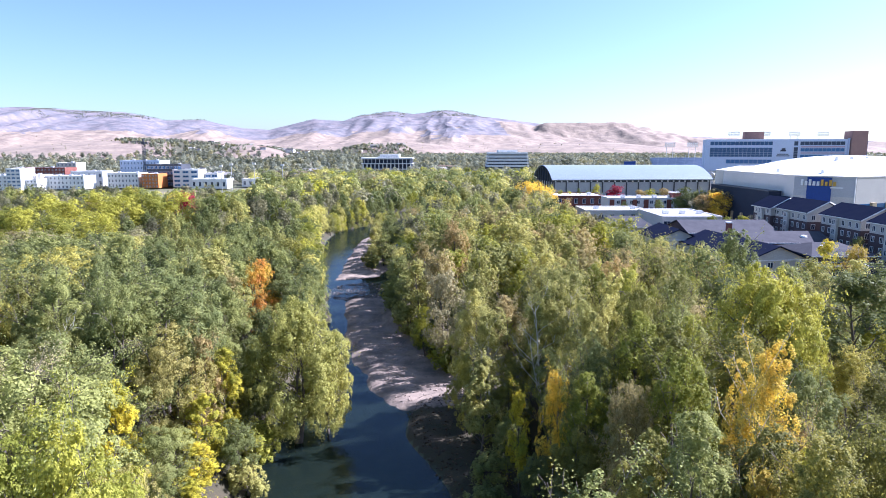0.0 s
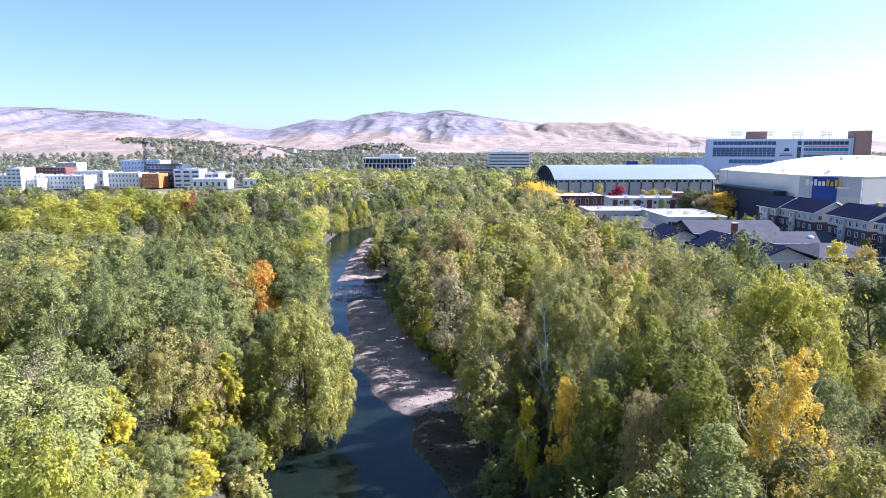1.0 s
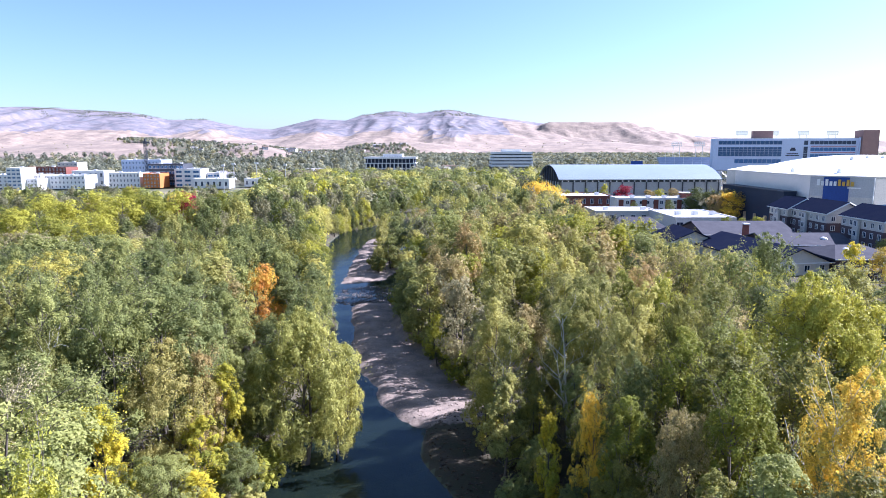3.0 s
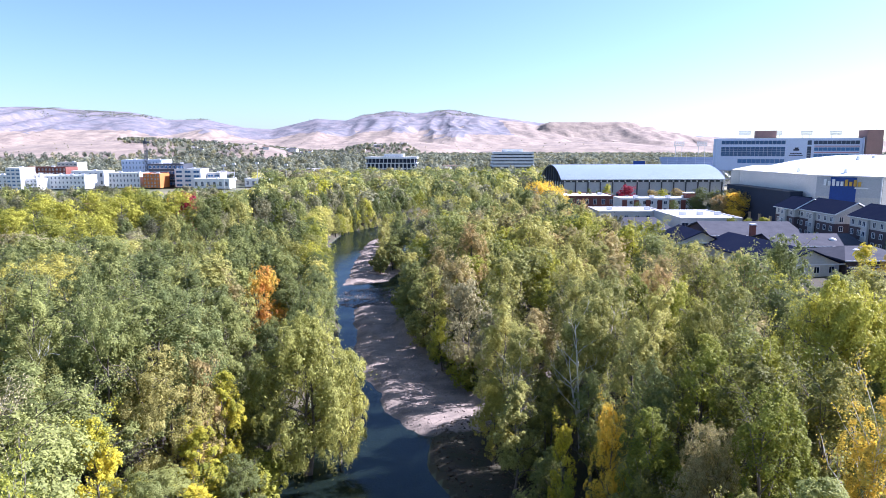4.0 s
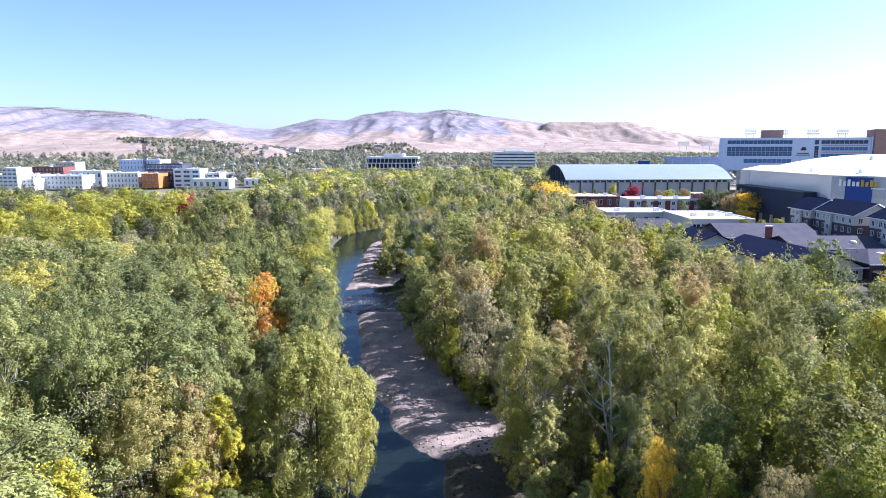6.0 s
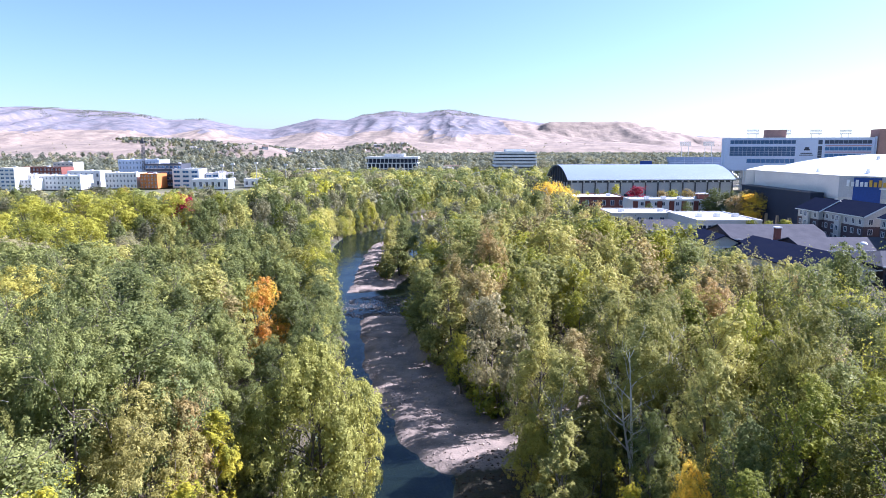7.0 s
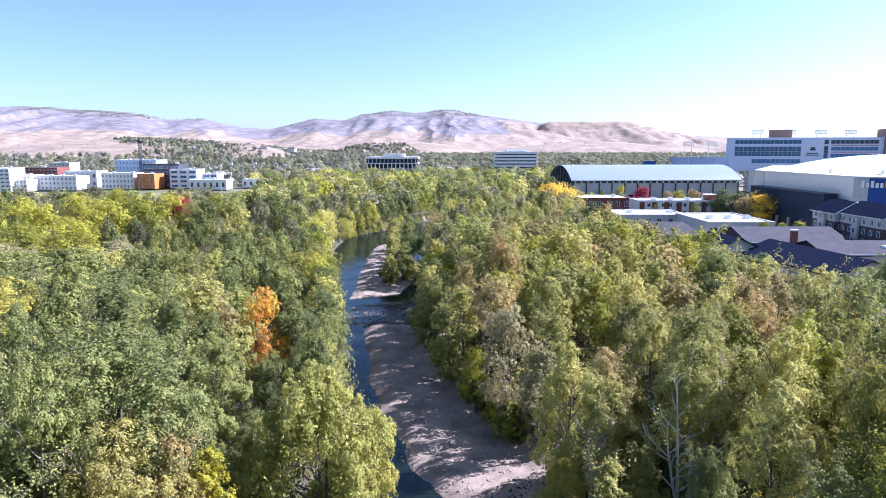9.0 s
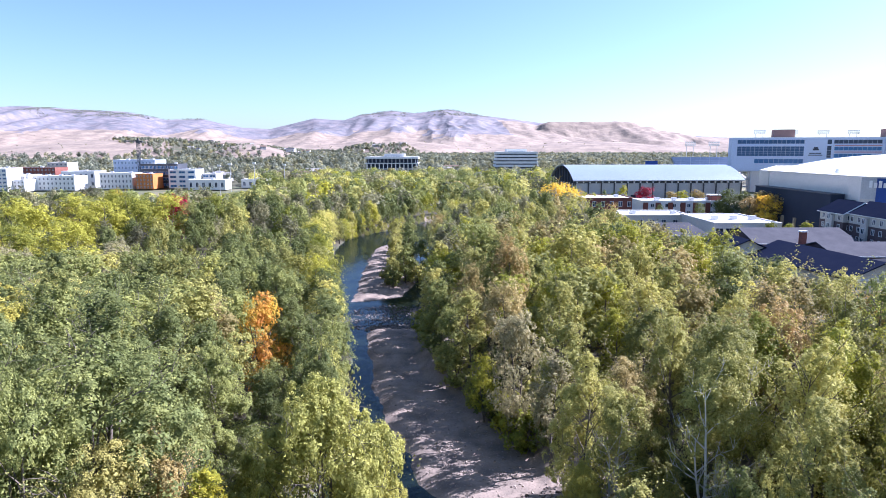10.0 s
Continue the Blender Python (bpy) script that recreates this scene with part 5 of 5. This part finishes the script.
block("tower", ROSE_BRICK, stad, SL * 0.893, SL * 0.985, -5, 14, 0, 49.4, label="brown brick stair tower")
block("tower", ROSE_BRICK, stad, 31, 46, 5, 14, 43.31, 49.5, label="brown brick lift tower")
block("end_window", BLUE_GLASS, stad, SL * 0.986, SL * 0.998, -1, 12, 0, 42)
# emblem and lettering on the blank bay, as plain shapes
part_of("emblem", CHARCOAL, stad, lambda bm: prism(bm, [(58.2, -0.1), (62.4, -0.1), (62.4, -0.004), (58.2, -0.004)], 33.2, 34.6))
block("emblem", CHARCOAL, stad, 59.0, 61.8, -0.1, -0.004, 34.61, 35.8)
block("sign_bar", CHARCOAL, stad, 56.0, 64.4, -0.1, -0.004, 30.6, 31.3)
block("sign_bar", CHARCOAL, stad, 55.2, 65.2, -0.1, -0.004, 29.2, 29.9)


def lattice(bm):
    for y in (0.5, 8, 15.5):
        for x in (0.5, 8, 15.5):
            strut(bm, (x, y, 0), (x, y, 17), 0.35)
        for z in (4, 10, 16.5):
            strut(bm, (0.5, y, z), (15.5, y, z), 0.25)
        for x in (0.5, 8):
            strut(bm, (x, y, 4), (x + 7.5, y, 10), 0.2)
            strut(bm, (x, y, 16.5), (x + 7.5, y, 10), 0.2)
    for x in (-14, -7):
        strut(bm, (x, 8, 0), (x, 8, 13 + x * 0.2), 0.3)
        strut(bm, (x, 8, 4), (x + 7, 8, 13), 0.2)
        strut(bm, (x, 8, 12 + x * 0.2), (x + 7, 8, 3), 0.2)


part_of("steel_frame", STEEL, stad, lattice, "white steel lattice frame")
stand = house_at("grandstand", "stepped blue-grey stadium seating stand", "grandstand", 196, 590, 3, 0)
for k in range(9):
    block("seat_tier", SEATING, stand, -6 + k * 0.3, 46, -22 + 3 * k, -19.003 + 3 * k, 13 + 1.6 * k, 14.6 + 1.6 * k)
block("wall", TAUPE, stand, -4, 45, -21, 6, 0, 12.99)
for k in range(7):
    block("rail", STEEL, stand, -5 + 8 * k, -4.8 + 8 * k, -22.5, -22.3, 13, 30)


def light_rack(x, y, z, wide, foot):
    rack = house_at("floodlight_rack", "white stadium floodlight rack on a steel mast", "floodlight", x, y, foot)
    part_of("mast", STEEL, rack, lambda bm: (strut(bm, (-wide * 0.3, 0.6, 0), (-wide * 0.3, 0.6, z - foot), 0.3), strut(bm, (wide * 0.3, 0.6, 0), (wide * 0.3, 0.6, z - foot), 0.3)))
    part_of("frame", STEEL, rack, lambda bm: [box(bm, -wide / 2, wide / 2, 0.2, 0.4, z - foot + h, z - foot + h + 0.25) for h in (0, 2.2, 4.4)])
    for i in range(6):
        for j in range(2):
            block("lamp", TRIM, rack, -wide / 2 + wide * (i + 0.1) / 6, -wide / 2 + wide * (i + 0.75) / 6, -0.3, 0.19, z - foot + 0.4 + 2.2 * j, z - foot + 1.6 + 2.2 * j)
    return rack


for x in (274, 303, 331, 358):
    light_rack(x, 605, 50.5, 11, 3)
for x in (232, 255):
    light_rack(x, 655, 40.5, 11, 3)
board = house_at("scoreboard", "small blue scoreboard back on posts", "scoreboard", 164, 560, 3)
block("panel", BLUE_WALL, board, -5, 5, 0, 1, 19.5, 24.5)
part_of("post", STEEL, board, lambda bm: strut(bm, (-3, 1.2, 0), (-3, 1.2, 20), 0.3))
part_of("post", STEEL, board, lambda bm: strut(bm, (3, 1.2, 0), (3, 1.2, 20), 0.3))

# ---- brick and cream student housing, stepped along one side ----
for number, (x, y0, y1, deep) in enumerate(((126.5, 243.5, 257, 13), (128.0, 221.5, 243, 14), (130.5, 196.5, 217.5, 14), (131.0, 170, 193, 14), (133.0, 146, 167, 14))):
    d = house_at("student_housing", "brick and cream student housing with a gabled roof coloured navy for shade", "apartment building", x, y0, 2.5, group="student housing row")
    long, eave = y1 - y0, 13.0 if number else 12.6
    block("brick_wall", BROWN_BRICK, d, 0, deep, 0, long, 0, 9.9, label="brown brick lower storeys")
    part_of("upper_wall", CREAM, d, lambda bm: gable_wall(bm, 0.08, deep - 0.08, 0.08, long - 0.08, 9.91, eave, eave + 3.7, "y"), "cream upper storeys")
    part_of("roof", SHADED_SHINGLE, d, lambda bm: gable_roof(bm, 0, deep, 0, long, eave + 0.3, eave + 4.2, "y", 0.7), "shingle roof coloured navy for shade")
    part_of("gable_trim", TRIM, d, lambda bm: (strut(bm, (-0.6, -0.75, eave), (deep / 2, -0.75, eave + 4.0), 0.22, 4), strut(bm, (deep + 0.6, -0.75, eave), (deep / 2, -0.75, eave + 4.0), 0.22, 4)))
    block("gutter", TRIM, d, -0.85, -0.7, -0.6, long + 0.6, eave - 0.05, eave + 0.2)
    bays = int(long / 3.4)
    for k in range(4):
        for i in range(bays):
            window(d, 0 if k < 3 else 0.08, long * (i + 0.5) / bays, 0.9 + 3.2 * k, 1.5, 1.8, 1)
        for i in range(3):
            window(d, deep * (i + 0.5) / 3, 0 if k < 3 else 0.08, 0.9 + 3.2 * k, 1.5, 1.8, 0)
    bay = int(bays / 2)
    block("bay", CREAM, d, -0.9, -0.11, long * bay / bays + 0.3, long * (bay + 1) / bays - 0.3, 0, eave - 0.6, label="cream projecting bay")
    for k in range(4):
        window(d, -0.9, long * (bay + 0.5) / bays, 0.9 + 3.2 * k, 1.6, 1.8, 1)

# ---- low halls with grey roofs, some coloured navy for shade ----
def low_hall(label, x, y, wide, deep, eave, ridge, roof, wall, base=3.0, hip=0.0, turn=0.0, along="x", cols=6):
    h = house_at("low_hall", label, "building", x, y, base, turn)
    if hip:
        block("wall", wall, h, 0, wide, 0, deep, 0, eave)
    else:
        part_of("wall", wall, h, lambda bm: gable_wall(bm, 0, wide, 0, deep, 0, eave, ridge - 0.3, along))
    part_of("roof", roof, h, lambda bm: gable_roof(bm, 0, wide, 0, deep, eave + 0.1, ridge, along, 0.9, 0.3, hip))
    block("fascia", TRIM, h, -0.95, wide + 0.95, -1.05, -0.92, eave - 0.2, eave + 0.12)
    for i in range(cols):
        window(h, wide * (i + 0.5) / cols, 0, 0.9, 1.8, min(2.0, eave - 1.6), 0)
    return h


low_hall("long brick hall under a grey shingle gable roof", 88, 224, 31, 22, 5.2, 8.8, SHINGLE, BROWN_BRICK, cols=8)
low_hall("cream hall with a long shingle roof coloured navy for shade", 86.6, 176.5, 18, 37, 3.6, 7.6, SHADED_SHINGLE, CREAM, turn=8.5, along="y", cols=4)
low_hall("brick wing with a grey shingle roof and white trim", 100, 203, 26, 18, 4.7, 7.5, SHINGLE, BROWN_BRICK, cols=8)
# added wing: its grey roof stands for the cream hall's sunlit slope
low_hall("low grey-roofed wing added for the sunlit slope of the neighbouring hall", 105.5, 178, 18, 19, 4.6, 7.2, SHINGLE, BROWN_BRICK, hip=6, cols=5)
low_hall("small wing with a gabled roof coloured navy for shade", 73, 213, 14, 19, 4.4, 8.0, SHADED_SHINGLE, CREAM, along="y", cols=3)
low_hall("small grey-roofed wing among the trees", 62, 246, 20, 14, 4.6, 8.4, SHINGLE, CREAM, hip=5, cols=4)
chimney = house_at("brick_chimney", "red brick chimney with a white cap", "chimney", 101, 222, 8)
block("shaft", BRICK, chimney, -0.8, 0.8, -0.8, 0.8, 0, 4.0)
block("cap", TRIM, chimney, -1.0, 1.0, -1.0, 1.0, 4.004, 4.4)
for x, y in ((112, 184.5), (119, 207)):
    vent = house_at("roof_vent", "white round vent on the grey roof", "vent", x, y, 9.0 if y < 190 else 9.0)
    part_of("hood", TRIM, vent, lambda bm: bmesh.ops.create_uvsphere(bm, u_segments=12, v_segments=8, radius=1.0, matrix=Matrix.Diagonal((1.2, 1.0, 0.8, 1))))

# ---- flat white-roofed halls ----
flat_block("low flat-roofed hall with a white roof and dark glazing", 93, 266, 25, 36, 6.2, TAUPE, 1, 7, units=3, win=0.85, name="flat_hall")
flat_block("low flat white-roofed wing among the trees", 68, 300, 30, 24, 5.6, CREAM, 1, 6, units=2, name="flat_hall")
flat_block("low flat white-roofed wing beside the sports hall", 60, 392, 40, 30, 6.0, BRICK, 1, 8, units=2, name="flat_hall")
red = flat_block("long red brick and white dormitory with a flat white roof", 92, 352, 44.5, 16, 7.6, WHITE, 2, 12, units=4, win=0.5, name="dormitory")
for k in range(7):
    block("brick_pier", BRICK, red, 44.5 * (k + 0.12) / 7, 44.5 * (k + 0.52) / 7, -0.35, -0.13, 0, 7.2, label="red brick panel")
block("stair_tower", BRICK, red, 36.5, 41.5, 3, 8, 7.76, 10.6)
block("tower_roof", WHITE_ROOF, red, 36.1, 41.9, 2.6, 8.4, 10.604, 11.0)

flat_block("low charcoal service building with a dark flat roof", 104, 168, 34, 7, 2.6, CHARCOAL, 1, 8, roof=SLATE, units=0, name="service_building")
for x in (116, 128):
    vent = house_at("roof_vent", "white domed vent on a dark flat roof", "vent", x, 171, 5.7)
    part_of("hood", TRIM, vent, lambda bm: bmesh.ops.create_uvsphere(bm, u_segments=12, v_segments=8, radius=0.9))

# ---- hospital quarter across the river ----
flat_block("white hospital wing with blue windows", -396, 540, 26, 25, 12.5, WHITE, 4, 6)
flat_block("white hospital tower with blue window bands", -370, 539, 12, 20, 18.5, WHITE, 6, 3, BLUE_GLASS, win=0.7)
flat_block("low white hospital link block", -357.5, 545, 9, 20, 9, WHITE, 3, 3)
flat_block("brick hospital block behind the white wings", -396, 600, 40, 20, 17.5, BRICK, 5, 12)
flat_block("beige hospital block with small windows", -366, 556, 14, 18, 12.4, CREAM, 4, 5)
flat_block("long white hospital block", -351, 561, 34, 20, 11.5, WHITE, 3, 10, units=3)
flat_block("beige office tower beyond the hospital", -394, 650, 20, 18, 21, CREAM, 6, 5)
flat_block("white hall with a long flat roof", -352, 602, 30, 20, 14, WHITE, 2, 6)
flat_block("white three-storey hospital building with flat roof", -306, 580, 28, 20, 13.2, WHITE, 3, 9, units=2)
flat_block("orange-panelled hospital building with dark openings", -274, 578, 15, 20, 12.5, ORANGE_WALL, 4, 5, SLATE, win=0.4)
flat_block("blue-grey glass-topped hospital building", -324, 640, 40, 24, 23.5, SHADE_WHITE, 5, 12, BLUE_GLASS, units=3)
flat_block("dark glass hospital building", -280, 602, 33, 22, 20.5, SLATE, 4, 9, BLUE_GLASS, win=0.8, units=2)
flat_block("white framed building with large blue windows", -251, 591, 24, 20, 16, WHITE, 4, 3, BLUE_GLASS, win=0.7)
flat_block("pale building with wide window bands", -226, 604, 12, 18, 12, GREY_WALL, 3, 2, BLUE_GLASS, win=0.85)
flat_block("low white flat-roofed hall", -226, 570, 32, 16, 8, WHITE, 1, 6)
flat_block("low white flat-roofed shed", -190, 600, 22, 16, 7, WHITE, 1, 4)
crane = house_at("tower_crane", "tall grey tower crane beside the hospital", "crane", -299, 640, 3)


def crane_mast(bm):
    for k in range(16):
        z0, z1 = k * 2.5, k * 2.5 + 2.5
        for x, y in ((-1.1, -1.1), (1.1, -1.1), (1.1, 1.1), (-1.1, 1.1)):
            strut(bm, (x, y, z0), (x, y, z1), 0.24, 4)
        a, c = (-1.1, 1.1) if k % 2 else (1.1, -1.1)
        for y in (-1.1, 1.1):
            strut(bm, (a, y, z0), (c, y, z1), 0.16, 4)
            strut(bm, (-1.1, y, z1), (1.1, y, z1), 0.16, 4)


def crane_jib(bm):
    for k in range(7):
        x0, x1 = -1.5 - 1.7 * k, -3.2 - 1.7 * k
        strut(bm, (x0, 0, 41.2), (x1, 0, 41.2), 0.22, 4)
        strut(bm, (x0, 0, 42.6), (x1, 0, 42.6), 0.18, 4)
        strut(bm, (x0, 0, 41.2), (x1, 0, 42.6), 0.14, 4)


part_of("mast", SLATE, crane, crane_mast)
part_of("jib", SLATE, crane, crane_jib)
part_of("cab", SLATE, crane, lambda bm: (box(bm, -1.5, 1.5, -1.4, 1.4, 40.01, 42.4), box(bm, -0.6, 0.6, -0.6, 0.6, 42.41, 45.0), box(bm, 1.51, 4.2, -0.8, 0.8, 40.6, 42.0)))

# ---- lamp poles over the low sheds ----
for x, y, top in ((-166, 500, 25.5), (-150, 506, 26), (-181, 520, 24), (-136, 540, 24)):
    pole = house_at("lamp_pole", "tall grey lamp pole with a pale lamp head", "lamp pole", x, y, 3)
    part_of("pole", STEEL, pole, lambda bm: strut(bm, (0, 0, 0), (0, 0, top - 3), 0.22))
    part_of("lamp_head", TRIM, pole, lambda bm: box(bm, -1.3, 1.3, -0.6, 0.6, top - 2.99, top - 1.6))

# ---- two office buildings above the trees ----
bank = house_at("office_building", "concrete office block with dark window bands and a white penthouse", "office building", -114, 900, 3)
block("core", CHARCOAL, bank, 0.8, 69.2, 1, 40, 0, 21.4)
for z in (7.0, 14.6, 21.41):
    block("floor_slab", WHITE, bank, -1.5 if z > 14 else 0, 71.5 if z > 14 else 70, -1.5 if z > 14 else 0, 42, z, z + (2.4 if z > 20 else 1.2))
for k in range(13):
    block("column", WHITE, bank, 0.5 + 5.6 * k, 1.8 + 5.6 * k, -0.5, 0.99, 0, 14.59)
    block("column", WHITE, bank, 2.5 + 5.4 * k, 3.2 + 5.4 * k, 0.2, 0.98, 15.81, 21.4)
block("penthouse", WHITE, bank, 24, 52, 10, 30, 23.82, 28.0)
for k in range(8):
    block("vent_unit", STEEL, bank, 22 + 3.6 * k, 24.4 + 3.6 * k, 6, 9, 23.82, 25.4)
tier = house_at("office_building", "white stepped office block with dark window bands", "office building", 62, 900, 3)
for k in range(5):
    z, inset = 9 + 4.4 * k, 0.5 * k
    block("window_band", SLATE, tier, 1.2 + inset, 57.5 - inset * 0.5, 1 + inset, 38, z, z + 1.5)
    block("floor_slab", WHITE, tier, inset, 59 - inset * 0.5, inset, 40, z + 1.504, z + 4.39)
block("wall", GREY_WALL, tier, 2, 57, 2, 38, 0, 8.99)
block("penthouse", WHITE, tier, 16, 44, 12, 30, 31.01, 34.5)

# ---- houses between the far trees ----
town = random.Random(19)
HOUSE_ROOFS = [SHINGLE, shader("brown_shingles", (0.17, 0.12, 0.09), 0.9, scale=0.3), shader("pale_roof", (0.38, 0.36, 0.34), 0.8, scale=0.3)]
for k in range(46):
    y = town.uniform(620, 1100) if k < 22 else town.uniform(1450, 2150)
    u = town.uniform(-0.60, 0.15) if k < 22 else town.uniform(-0.46, -0.05)
    x = u * y
    if -420 < x < -180 and y < 700:
        continue
    wide, deep = town.uniform(12, 26), town.uniform(9, 14)
    eave = town.uniform(6, 9) if k < 22 else 7
    far_house = house_at("house", "distant pale house with a pitched roof among trees", "house", x, y, float(land(x, y)) - 0.5, town.uniform(-25, 25), group="far houses")
    part_of("wall", town.choice([WHITE, CREAM, GREY_WALL]), far_house, lambda bm: gable_wall(bm, 0, wide, 0, deep, 0, eave, eave + 2.6))
    part_of("roof", town.choice(HOUSE_ROOFS), far_house, lambda bm: gable_roof(bm, 0, wide, 0, deep, eave + 0.1, eave + 3.0))
    for i in range(3):
        window(far_house, wide * (i + 0.5) / 3, 0, eave * 0.45, 1.8, 2.0, 0)
long_low = low_hall("long low building with a brown roof among trees", -205, 720, 50, 12, 7.5, 11, HOUSE_ROOFS[1], CREAM, cols=10)

# ---- garden trees round the buildings ----
for x, y, h, leaves in ((110, 405, 14.5, RED), (126, 408, 12, RUST), (134, 410, 12.5, LIME), (144, 412, 12.5, RUST), (101, 404, 9.5, RUST)):
    plant("broad", leaves, x, y, h * 1.2, 1.2, where="in front of the sports hall")
for x, y, h, leaves in ((137, 336, 14.5, GREEN), (144, 320, 14.5, RUST), (138, 316, 14, GOLD), (129, 338, 15, GREEN), (140, 326, 15, RUST), (133, 322, 12.5, RUST), (126, 336, 11, GREEN)):
    plant("broad", leaves, x, y, h, 1.2, where="beside the arena")
for x, y, h, leaves in ((124, 214, 7, GREEN), (128, 193, 8, GREEN), (101.5, 165, 11, YELLOW), (108.5, 164, 10.5, GOLD), (112, 262, 8, LIME), (121, 256, 8, LIME), (117, 259, 7.5, LIME), (113, 330, 9, GREEN), (125, 262, 7.5, LIME), (99, 345, 7, GREEN)):
    plant("broad", leaves, x, y, h, 0.9, where="beside the student housing")
for x, y, h in ((44, 336, 20), (50, 345, 20.5), (56, 356, 19.5), (61, 366, 18)):
    plant("broad", GOLD, x, y, h, 1.1, where="at the end of the woods")
